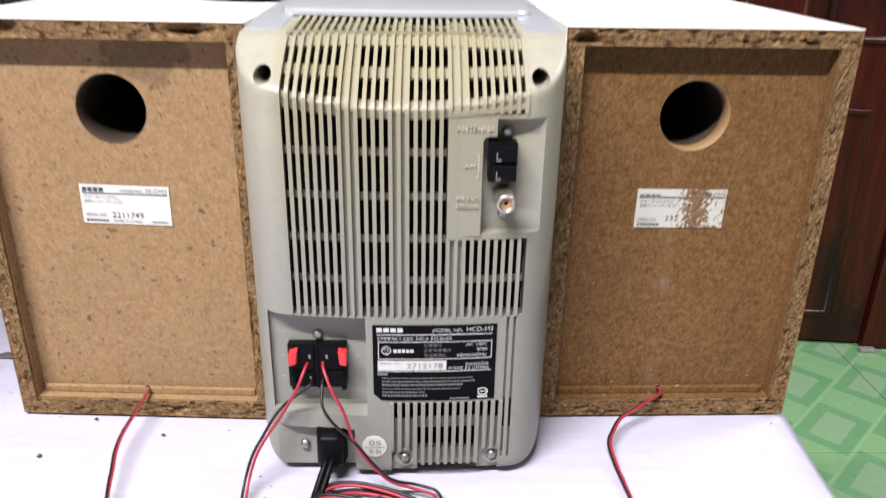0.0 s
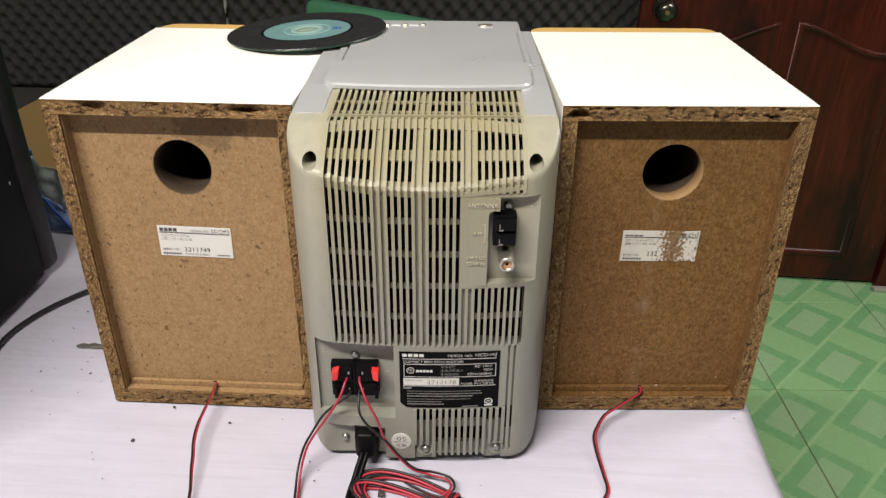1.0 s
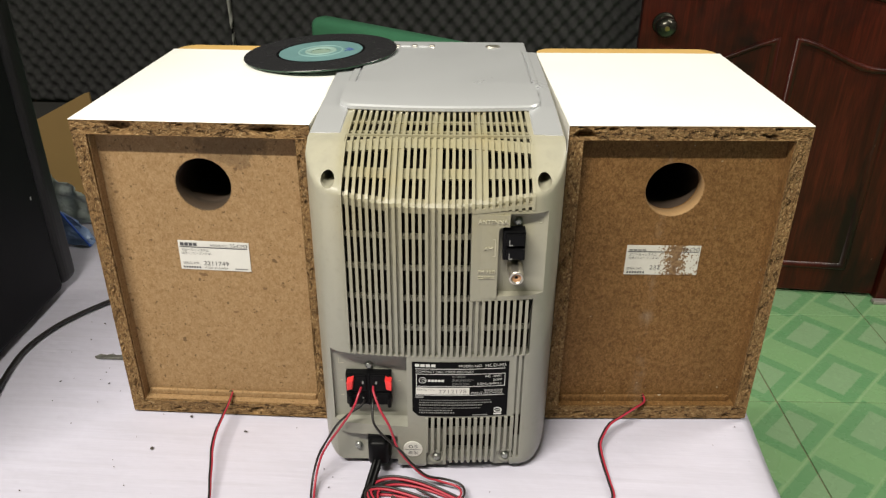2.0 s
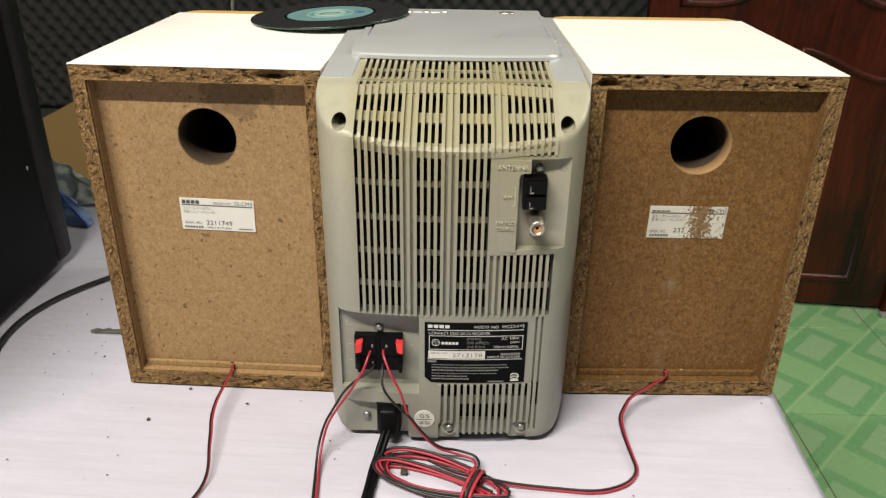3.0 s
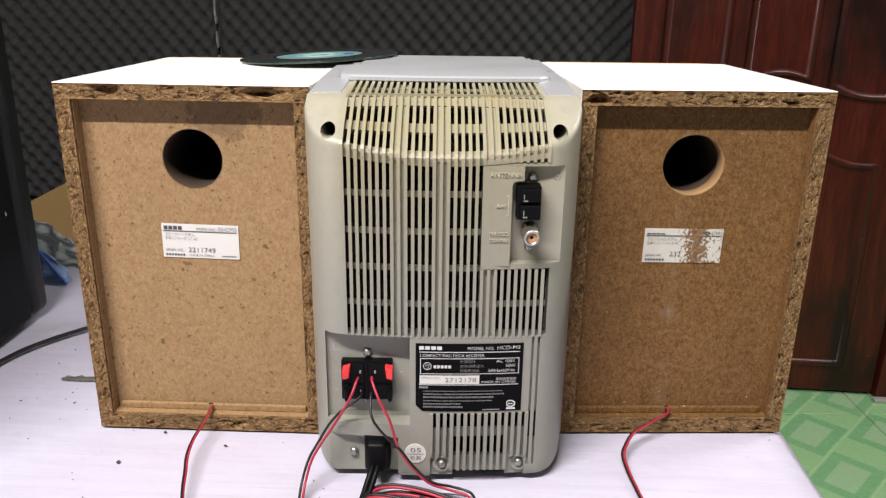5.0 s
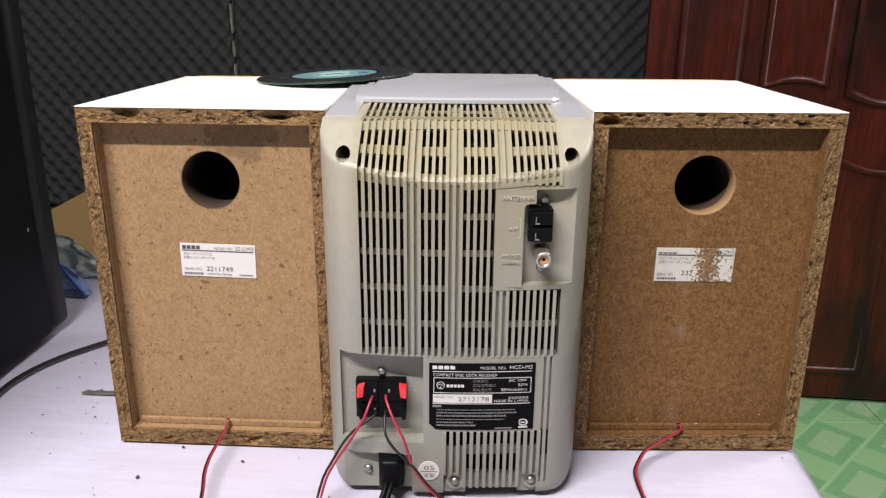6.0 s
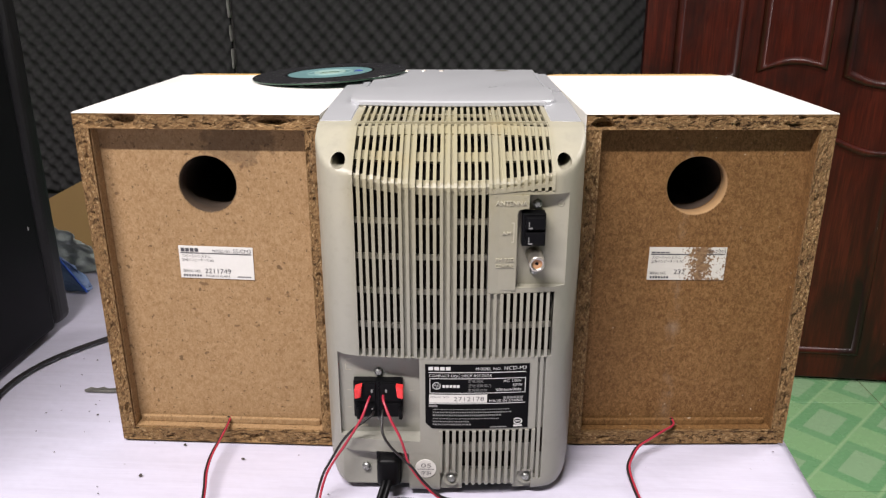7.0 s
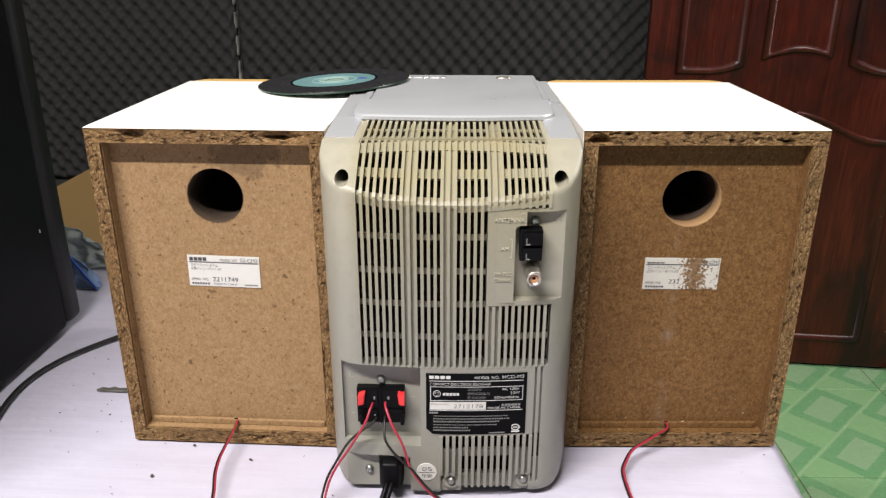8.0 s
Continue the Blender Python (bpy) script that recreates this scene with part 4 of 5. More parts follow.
def band_bar(za, zb, up, thick, u0=G0, u1=G1, arc=0.0):
    """A bar across the sloped band between two heights."""
    bm = bmesh.new()
    n = 14
    rings = []
    for k in range(n + 1):
        u = u0 + (u1 - u0) * k / n
        z0, z1 = za + arc * lift(u), zb + arc * lift(u)
        ya, yb = face_y(u, z0) - up * 0.5, face_y(u, z1) - up * 0.5
        z0, z1 = z0 + up * 0.85, z1 + up * 0.85
        rings.append([bm.verts.new((u, y, z)) for y, z in ((ya, z0), (yb, z1), (yb + thick * 0.5, z1 - thick * 0.85), (ya + thick * 0.5, z0 - thick * 0.85))])
    for a, b in zip(rings, rings[1:]):
        for k in range(4):
            bm.faces.new((a[k], b[k], b[(k + 1) % 4], a[(k + 1) % 4]))
    bm.faces.new(rings[0])
    bm.faces.new(rings[-1][::-1])
    bmesh.ops.recalc_face_normals(bm, faces=bm.faces)
    return part("crossbar", bm, PLASTIC, unit)


def knee(u0, u1, zs, inset, thick):
    """A closed web behind the ribs that follows the bend of the housing."""
    bm = bmesh.new()
    n = 18
    cols_ = []
    for k in range(n + 1):
        u = u0 + (u1 - u0) * k / n
        path, deep = along(u, [z + lift(u) for z in zs], -inset, thick)
        ring = [(u, y, z) for y, z in path] + [(u, y + dy, z + dz) for (y, z), (dy, dz) in reversed(list(zip(path, deep)))]
        cols_.append([bm.verts.new(p) for p in ring])
    for a, b in zip(cols_, cols_[1:]):
        for k in range(len(a)):
            bm.faces.new((a[k], b[k], b[(k + 1) % len(a)], a[(k + 1) % len(a)]))
    bm.faces.new(cols_[0])
    bm.faces.new(cols_[-1][::-1])
    bmesh.ops.recalc_face_normals(bm, faces=bm.faces)
    return part("crossbar", bm, PLASTIC, unit)


knee(G0, 0.0212, [0.1940, 0.1960, 0.1975, 0.1990, 0.2000, 0.2012, 0.2034], 0.0026, 0.0012)
knee(0.0212, G1, [0.1972, 0.1990, 0.2000, 0.2012, 0.2034], 0.0026, 0.0012)
band_bar(0.2112, 0.2150, -0.0023, 0.0015, arc=0.5)
band_bar(0.2222, 0.2262, -0.0012, 0.0015)
bm = bmesh.new()
box(bm, G0, G1, 0.0428, 0.0446, 0.2252, 0.2268)
box(bm, G0, G1, 0.0520, 0.0548, 0.2240, 0.2253)
box(bm, G0, G1, 0.0660, 0.0690, 0.2254, 0.2267)
part("crossbar", bm, PLASTIC, unit)
# lip under the sloped band over the antenna panel
crossbar(0.1950, 0.1974, 0.0212, G1 + 0.0004, -0.0004, 0.0040, 0.9)

# lower cooling slots
LP, L0 = 0.0040, -0.0031
for j in range(15):
    u = L0 + LP * j - LP / 2
    lo = 0.0185 if j in (0, 1, 2, 12, 13, 14) else 0.0098
    bm = bmesh.new()
    strip(bm, u - 0.0011, u + 0.0011, [(-0.0006, lo), (-0.0010, lo + 0.004), (-0.0010, 0.0476), (0.001, 0.0484)], [(0.0055, 0)] * 4)
    bmesh.ops.bevel(bm, geom=[e for e in bm.edges if e.calc_length() > 0.003], offset=0.0003, segments=1, affect="EDGES")
    part("rib", bm, PLASTIC, unit)
crossbar(0.0312, 0.0368, -0.0055, 0.0508, 0.0030, 0.0050)
crossbar(0.0084, 0.0180, 0.0080, 0.0395, 0.0030, 0.0050)
crossbar(0.0048, 0.0368, -0.0055, 0.0080, 0.0030, 0.0050)
crossbar(0.0048, 0.0368, 0.0395, 0.0508, 0.0030, 0.0050)


def screw(u, y, z, r, name="screw", tilt=0.0):
    s = part(name, lathe(bmesh.new(), [(0.0001, -0.0016), (r * 0.55, -0.0015), (r * 0.9, -0.0008), (r, 0.0), (r, 0.002)], 20, pose(u, y, z, -90)), STEEL, unit, "zinc cross-head screw", True)
    bm = bmesh.new()
    box(bm, -r * 0.62, r * 0.62, -0.0018, -0.0012, -r * 0.13, r * 0.13)
    box(bm, -r * 0.13, r * 0.13, -0.00181, -0.0012, -r * 0.62, r * 0.62)
    bmesh.ops.transform(bm, matrix=pose(u, y, z, 0, tilt, 0), verts=bm.verts)
    part("cross_slot", bm, INK_G, s)
    return s


def boss(u, z):
    """Arched screw boss in the lower slots."""
    part("screw_boss", lathe(bmesh.new(), [(0.0036, 0.0), (0.0054, -0.001), (0.0058, 0.0), (0.0058, 0.0045)], 28, pose(u, bulge(u) + 0.0026, z, -90)), PLASTIC, unit, "", True)
    screw(u, bulge(u) + 0.0024, z, 0.0027, tilt=20)


boss(0.0014, 0.0125)
boss(0.0477, 0.0125)

# type plate
wrapm = lambda u: bulge(u) - 0.0004
wrapt = lambda u: bulge(u) - 0.00062
bm = bmesh.new()
xs = [-0.0142 + 0.0614 * k / 16 for k in range(17)]
lowz = lambda u: 0.0497 + max(0.0, 0.0040 - (u + 0.0142))
for a, b in zip(xs, xs[1:]):
    bm.faces.new([bm.verts.new(p) for p in ((a, wrapm(a), lowz(a)), (b, wrapm(b), lowz(b)), (b, wrapm(b), 0.0931), (a, wrapm(a), 0.0931))])
bmesh.ops.remove_doubles(bm, verts=bm.verts, dist=1e-6)
plate = part("type_plate", bm, PLATE, unit, "black foil type plate with white print")
crossbar(0.0936, 0.0966, -0.0176, 0.0500, 0.0000, 0.005)


def say(s, x, z, size, width, m=INK_W):
    lettering("lettering", s, m, plate, x, z, size, wrapt, width)


bars("logo", [(-0.0122 + k * 0.0034, -0.0122 + k * 0.0034 + 0.0027, 0.0893, 0.0915) for k in range(4)], INK_W, plate, wrapt)
say("MODEL NO.", 0.0152, 0.0893, 0.0027, 0.0150)
say("HCD-M3", 0.0319, 0.0893, 0.0034, 0.0130)
for z0 in (0.0876, 0.0669):
    bars("rule", [(-0.0122, 0.0450, z0, z0 + 0.00045)], INK_W, plate, wrapt)
say("COMPACT DISC DECK RECEIVER", -0.0119, 0.0848, 0.0026, 0.0368)
bars("box_line", [(-0.0116, 0.0450, 0.0836, 0.0840), (-0.0116, 0.0450, 0.0740, 0.0744), (-0.0116, -0.0112, 0.0740, 0.0840), (0.0446, 0.0450, 0.0740, 0.0840)], INK_W, plate, wrapt)
bm = bmesh.new()
for k in range(24):
    a0, a1 = 2 * math.pi * k / 24, 2 * math.pi * (k + 1) / 24
    bm.faces.new([bm.verts.new((-0.0075 + r * math.cos(a), wrapt(-0.0075), 0.0790 + r * math.sin(a))) for r, a in ((0.0020, a0), (0.0024, a0), (0.0024, a1), (0.0020, a1))])
part("mark_ring", bm, INK_W, plate)
say("PS", -0.0089, 0.0788, 0.0018, 0.0026)
say("E", -0.0080, 0.0773, 0.0016, 0.0011)
bars("maker_print", [(-0.0040 + k * 0.0021, -0.0040 + k * 0.0021 + 0.0016, 0.0778, 0.0796) for k in range(5)], INK_W, plate, wrapt)
say("定格電圧", 0.0110, 0.0812, 0.0021, 0.0090, INK_G)
say("定格消費電力", 0.0110, 0.0783, 0.0021, 0.0135, INK_G)
say("定格周波数", 0.0110, 0.0754, 0.0021, 0.0112, INK_G)
say("AC 100V", 0.0318, 0.0812, 0.0026, 0.0107)
say("50W", 0.0372, 0.0783, 0.0026, 0.0056)
say("50Hz/60Hz", 0.0272, 0.0753, 0.0026, 0.0152)
serial = bars("serial_label", [(-0.0119, 0.0224, 0.0677, 0.0732)], PAPER, plate, lambda u: bulge(u) - 0.0006, "white serial number sticker")
ws = lambda u: bulge(u) - 0.00085
lettering("lettering", "SERIAL NO.", INK_K, serial, -0.0112, 0.0710, 0.0019, ws, 0.0112)
lettering("lettering", "2712178", INK_K, serial, 0.0024, 0.0690, 0.0040, ws, 0.0180)
bars("print", [(0.0320 + k * 0.0020, 0.0336 + k * 0.0020, 0.0700, 0.0716) for k in range(6)], INK_G, plate, wrapt)
say("MADE IN CHINA", 0.0235, 0.0680, 0.0024, 0.0200)
rows = []
for r in range(6):
    z = 0.0628 - r * 0.0021
    end = (0.036, 0.036, 0.030, 0.030, 0.012, 0.012)[r]
    x = -0.0098
    k = 0
    while x < end:
        w = 0.0005 + 0.0008 * ((k * 5 + r * 3) % 7) / 6
        rows.append((x, x + w, z, z + 0.0006 + 0.0005 * ((k * 3 + r) % 3) / 2))
        x += w + 0.00045
        k += 1
bars("fine_print", rows, INK_G, plate, wrapt)
for line in ((-0.0122, -0.0070, 0.0648, 0.0661), (0.0245, 0.0345, 0.0505, 0.0513)):
    bars("fine_print", [line], INK_G, plate, wrapt)
bm = bmesh.new()
for k in range(20):
    a0, a1 = 2 * math.pi * k / 20, 2 * math.pi * (k + 1) / 20
    bm.faces.new([bm.verts.new((0.0410 + 1.25 * r * math.cos(a), wrapt(0.041), 0.0545 + r * math.sin(a))) for r, a in ((0.0016, a0), (0.0023, a0), (0.0023, a1), (0.0016, a1))])
part("logo", bm, INK_W, plate)
bars("logo", [(0.0385, 0.0437, 0.0508, 0.0520), (0.0396, 0.0424, 0.0541, 0.0548)], INK_W, plate, wrapt)

# antenna panel
RAISED = surface("moulded_letters", (0.43, 0.40, 0.30), 0.4, vary=0.05)
wa = lambda u: bulge(u) - 0.0003
panel_bm = bmesh.new()
ell = [(0.0224, 0.1395), (0.0368, 0.1395), (0.0368, 0.1845), (0.0378, 0.1866), (0.0400, 0.1872), (0.0430, 0.1872), (0.0430, 0.1946), (0.0224, 0.1946)]
near_face = [panel_bm.verts.new((x, bulge(0.03) - 0.0002, z)) for x, z in ell]
far_face = [panel_bm.verts.new((x, bulge(0.03) + 0.003, z)) for x, z in ell]
panel_bm.faces.new(near_face)
panel_bm.faces.new(far_face[::-1])
for k in range(len(ell)):
    panel_bm.faces.new((near_face[k], far_face[k], far_face[(k + 1) % len(ell)], near_face[(k + 1) % len(ell)]))
bmesh.ops.recalc_face_normals(panel_bm, faces=panel_bm.faces)
panel = part("antenna_panel", panel_bm, PLASTIC, unit, "raised panel with moulded lettering")
wp = lambda u: bulge(0.03) - 0.0005
for s, x, z, size, w in (("ANTENNA", 0.0249, 0.1893, 0.0036, 0.0170), ("AM", 0.0287, 0.1725, 0.0028, 0.0048), ("FM 75Ω", 0.0252, 0.1570, 0.0026, 0.0102), ("COAXIAL", 0.0252, 0.1533, 0.0026, 0.0102)):
    lettering("raised_letters", s, RAISED, panel, x, z, size, lambda u: bulge(0.03) - 0.0002, w, depth=0.0007)
bars("bracket", [(0.0348, 0.0354, 0.1680, 0.1795), (0.0338, 0.0354, 0.1790, 0.1796), (0.0338, 0.0354, 0.1680, 0.1686)], RAISED, panel, wp)
am = part("antenna_terminal", boxed(0.0396, 0.0524, 0.0005, 0.0090, 0.1660, 0.1846, bevel=0.0006), BLACK, unit, "black spring antenna terminal")
for z in (0.1733, 0.1822):
    part("lever", boxed(0.0412, 0.0520, -0.0020, 0.0010, z - 0.0058, z + 0.0012, bevel=0.0007), BLACK, am)
    part("contact", boxed(0.0428, 0.0433, -0.0024, -0.0015, z - 0.0042, z - 0.0016), INK_G, am)
    part("contact", boxed(0.0427, 0.0450, -0.0023, -0.0015, z - 0.0055, z - 0.0047), INK_G, am)
coax = part("coaxial_socket", lathe(bmesh.new(), [(0.0048, 0.0085), (0.0048, 0.0065), (0.0044, 0.006), (0.0044, 0.004), (0.0041, 0.0035), (0.0044, 0.003), (0.0041, 0.0024), (0.0044, 0.0018), (0.0044, -0.0068), (0.0041, -0.0074), (0.0029, -0.0074), (0.0028, -0.005)], 36, pose(0.0476, 0, 0.1582, -90)), NICKEL, unit, "nickel threaded antenna socket", True)
part("insulator", lathe(bmesh.new(), [(0.0029, -0.0062), (0.0012, -0.0062), (0.0009, -0.0058), (0.0008, -0.003)], 28, pose(0.0476, 0, 0.1582, -90)), COPPER, coax)
part("centre_hole", rod(bmesh.new(), (0.0476, -0.0059, 0.1582), (0.0476, -0.0040, 0.1582), 0.0011, n=12), BLACK, coax)
screw(0.0482, 0.0078, 0.1880, 0.0026, tilt=35)
screw(0.0478, 0.0078, 0.1490, 0.0026, tilt=10)
part("dimple", lathe(bmesh.new(), [(0.0001, 0.0009), (0.0014, 0.0007), (0.0018, 0.0)], 18, pose(0.0612, 0.0081, 0.1885, -90)), PLASTIC, unit, "", True)

# speaker terminals
term = part("speaker_terminal", boxed(-0.0576, -0.0280, 0.0062, 0.0125, 0.0534, 0.0782, bevel=0.0006), BLACK, unit, "black four-way spring speaker terminal")
part("divider", boxed(-0.0430, -0.0424, 0.0054, 0.0080, 0.0534, 0.0782), BLACK, term)
for x0, x1 in ((-0.0574, -0.0436), (-0.0420, -0.0282)):
    part("well", boxed(x0 + 0.0005, x1 - 0.0005, 0.0050, 0.0066, 0.0650, 0.0775, bevel=0.0008), BLACK, term)
    part("well", boxed(x0 + 0.0005, x1 - 0.0005, 0.0050, 0.0066, 0.0540, 0.0632, bevel=0.0008), BLACK, term)
for x0, x1, inner in ((-0.0562, -0.0526, 1), (-0.0310, -0.0274, -1)):
    bm = boxed(x0, x1, -0.0004, 0.0064, 0.0694, 0.0762)
    for v in bm.verts:
        if (v.co.x > (x0 + x1) / 2) == (inner > 0):
            v.co.z += 0.0012 if v.co.z > 0.073 else 0.0004
            v.co.y += 0.0010 if v.co.y < 0.002 else 0.0
            v.co.x += 0.0008 * inner if v.co.z > 0.073 else 0.0
    bmesh.ops.bevel(bm, geom=list(bm.edges), offset=0.0006, segments=2, affect="EDGES", profile=0.5)
    part("lever", bm, RED, term, "red push lever")
    part("lever", boxed(x0 + 0.0006, x1 - 0.0006, 0.0012, 0.0064, 0.0545, 0.0612, bevel=0.0008), BLACK, term)
    cx = x1 + 0.0062 if inner > 0 else x0 - 0.0068
    part("contact", boxed(cx - 0.0006, cx + 0.0006, 0.0046, 0.0054, 0.0710, 0.0730, bevel=0.0002, seg=1), INK_G, term)
    part("contact", boxed(cx - 0.0005, cx + 0.0005, 0.0046, 0.0054, 0.0592, 0.0604, bevel=0.0002, seg=1), INK_G, term)
screw(-0.0426, 0.0110, 0.0818, 0.0026, tilt=40)
screw(-0.0426, 0.0110, 0.0508, 0.0022, tilt=15)
bars("moulded_marks", [(-0.0620, -0.0600, 0.0690, 0.0694), (-0.0620, -0.0600, 0.0570, 0.0574), (-0.0240, -0.0220, 0.0690, 0.0694), (-0.0625, -0.0590, 0.0900, 0.0903), (-0.0625, -0.0590, 0.0830, 0.0833), (-0.0625, -0.0622, 0.0830, 0.0870),
                     (-0.0560, -0.0500, 0.0440, 0.0454)], RAISED, unit, lambda u: 0.0113)

# mains inlet
inlet = part("mains_socket", boxed(-0.0446, -0.0298, 0.0010, 0.0150, 0.0080, 0.0314, bevel=0.0015), BLACK, unit, "black mains inlet")
screw(-0.0516, 0.0072, 0.0175, 0.0027, tilt=30)
seal = part("date_sticker", rod(bmesh.new(), (-0.0143, -0.0004, 0.0212), (-0.0143, 0.0006, 0.0212), 0.0064, n=40), PAPER, unit, "round white sticker with printed digits")
wk = lambda u: -0.0006
lettering("lettering", "05", INK_K, seal, -0.0174, 0.0222, 0.0042, wk, 0.0062)
bars("rule", [(-0.0195, -0.0092, 0.0208, 0.0212)], INK_K, seal, wk)
lettering("lettering", "年製", INK_K, seal, -0.0176, 0.0170, 0.0034, wk, 0.0066)

# silver top
for u0, u1 in ((-HW + 0.0004, -0.0575), (0.0580, HW - 0.0004)):
    bm = prism(bmesh.new(), [(0.0452, 0.2262), (0.0450, 0.2272), (0.0885, 0.2303), (0.15, 0.2314), (0.2300, 0.2314), (0.2300, 0.2295), (0.0885, 0.2285)], u0, u1)
    bmesh.ops.bevel(bm, geom=[e for e in bm.edges if e.calc_length() > 0.01], offset=0.0005, segments=2, affect="EDGES")
    part("top_cover", bm, SILVER, unit, "silver painted top cover")
part("top_bed", boxed(-0.0570, 0.0575, 0.0900, 0.2300, 0.2290, 0.2312), SILVER, unit)


def lid_front(u):
    return 0.0790 + 0.0042 * (u / 0.06) ** 2 + (0.006 * max(0.0, (abs(u) - 0.0575) / 0.0065) ** 2)


bm = bmesh.new()
us = [-0.0635 + 0.1290 * k / 40 for k in range(41)]
prof = [(0.2, 0.0), (0.0006, 0.0), (0.0, 0.0006), (0.0002, 0.0026), (0.0014, 0.0036), (0.0050, 0.0042), (0.0200, 0.0052), (0.2, 0.0056)]
cols = []
for u in us:
    f = lid_front(u - 0.001)
    cols.append([bm.verts.new((u, f + d if d < 0.1 else 0.1278, 0.2293 + z)) for d, z in prof])
for a, b in zip(cols, cols[1:]):
    n = len(a)
    for k in range(n):
        bm.faces.new((a[k], b[k], b[(k + 1) % n], a[(k + 1) % n]))
bm.faces.new(cols[0][::-1])
bm.faces.new(cols[-1])
bmesh.ops.recalc_face_normals(bm, faces=bm.faces)
lip = part("hinge_cover", bm, SILVER, unit, "silver lip over the rear slots", True)
lip.data.set_sharp_from_angle(angle=radians(28))
part("disc_lid", boxed(-0.0575, 0.0640, 0.1300, 0.2270, 0.2312, 0.2340, bevel=0.0012), SILVER, unit, "closed silver disc lid")
for x0, x1, y0, y1, z1 in ((-0.0640, -0.0588, 0.1300, 0.2272, 0.2327), (0.0652, 0.0690, 0.1300, 0.2272, 0.2327), (-0.0640, 0.0690, 0.2302, 0.2690, 0.2304)):
    part("lid_surround", boxed(x0, x1, y0, y1, z1 - 0.004, z1, bevel=0.0010), SILVER, unit)
for u in (-0.0372, -0.0230, -0.0085):
    part("button", boxed(u - 0.0022, u + 0.0022, 0.2500, 0.2530, 0.2298, 0.2318, bevel=0.0009), NICKEL, unit, "small chrome button")
for u in (-0.0301, -0.0158):
    part("button_bar", boxed(u - 0.0040, u + 0.0040, 0.2503, 0.2527, 0.2298, 0.2311, bevel=0.0005), SILVER, unit)
part("eject_button", lathe(bmesh.new(), [(0.0060, 0.2300), (0.0060, 0.2312), (0.0050, 0.2317), (0.0042, 0.2310), (0.0001, 0.2310)], 30, pose(0.0417, 0.2510, 0) @ Matrix.Diagonal((1, 0.62, 1, 1))), NICKEL, unit, "oval chrome eject button", True)
bm = bmesh.new()
r = 0.02
pts = [(-HW, 0.006), (HW, 0.006)] + [(HW - r + r * math.cos(a), 0.2292 - r + r * math.sin(a)) for a in (math.pi / 2 * k / 8 for k in range(9))] + [(-HW + r - r * math.sin(a), 0.2292 - r + r * math.cos(a)) for a in (math.pi / 2 * k / 8 for k in range(9))]
a = [bm.verts.new((x, 0.2402, z)) for x, z in pts]
b = [bm.verts.new((x, 0.271, 0.006 + (z - 0.006) * 0.992)) for x, z in pts]
bm.faces.new(a)
bm.faces.new(b[::-1])
for k in range(len(pts)):
    bm.faces.new((a[k], b[k], b[(k + 1) % len(pts)], a[(k + 1) % len(pts)]))
bmesh.ops.recalc_face_normals(bm, faces=bm.faces)
part("front_panel", bm, SILVER, unit)
part("front_block", boxed(-HW + 0.002, HW - 0.002, 0.2285, 0.2400, 0.006, 0.2290), SILVER, unit)
for u in (-0.055, 0.048):
    for y in (0.032, 0.21):
        part("foot", rod(bmesh.new(), (u, y, 0.0), (u, y, 0.0065), 0.0090, n=24, bevel=0.001), surface("grey_rubber_foot", (0.2, 0.2, 0.19), 0.6) if u == -0.055 and y < 0.1 else bpy.data.materials["grey_rubber_foot"], unit)

# ---- disc on top ----
disc = thing("compact_disc", pose(-0.1240, 0.1640, 0.2325, 0, -3.0, 3), "recordable disc with black rim and teal printed centre, lying on top", "disc")
DISC_G = surface("green_disc_dye", (0.025, 0.07, 0.04), 0.2, 0.1, vary=0.1, bump=0)
part("disc_body", lathe(bmesh.new(), [(0.0076, 0), (0.0600, 0), (0.0602, 0.0006), (0.0600, 0.0012), (0.0076, 0.0012), (0.0076, 0)], 96), DISC_G, disc, "green dye layer under the print", True)
part("black_print", lathe(bmesh.new(), [(0.0345, 0.0013), (0.0350, 0.0014), (0.0600, 0.0014), (0.0603, 0.0010)], 96), surface("black_disc_print", (0.020, 0.020, 0.022), 0.26, vary=0.25, scale=60, bump=0), disc)
part("dark_ring", lathe(bmesh.new(), [(0.0330, 0.0014), (0.0350, 0.00155)], 96), BLACK, disc)
part("teal_print", lathe(bmesh.new(), [(0.0125, 0.0013), (0.0130, 0.0014), (0.0332, 0.0014)], 96), surface("teal_disc_print", (0.13, 0.25, 0.255), 0.34, vary=0.18, scale=35, bump=0.02), disc)
part("hub_ring", lathe(bmesh.new(), [(0.0076, 0.0012), (0.0078, 0.0015), (0.0105, 0.0015), (0.0110, 0.0019), (0.0124, 0.0019), (0.0127, 0.0012)], 64), surface("clear_hub", (0.22, 0.33, 0.30), 0.6, vary=0.1, spec=0.2), disc, "", True)
part("hub_plate", lathe(bmesh.new(), [(0.0001, 0.0002), (0.0077, 0.0002), (0.0077, 0.0008), (0.0001, 0.0008)], 48), surface("pale_green_hub", (0.20, 0.28, 0.23), 0.65, vary=0.1, spec=0.15), disc)
part("hub_ring", lathe(bmesh.new(), [(0.0165, 0.0014), (0.0168, 0.0017), (0.0178, 0.0017), (0.0181, 0.0014)], 64), surface("pale_teal_ring", (0.20, 0.34, 0.33), 0.4, vary=0.1), disc, "", True)
bm = bmesh.new()
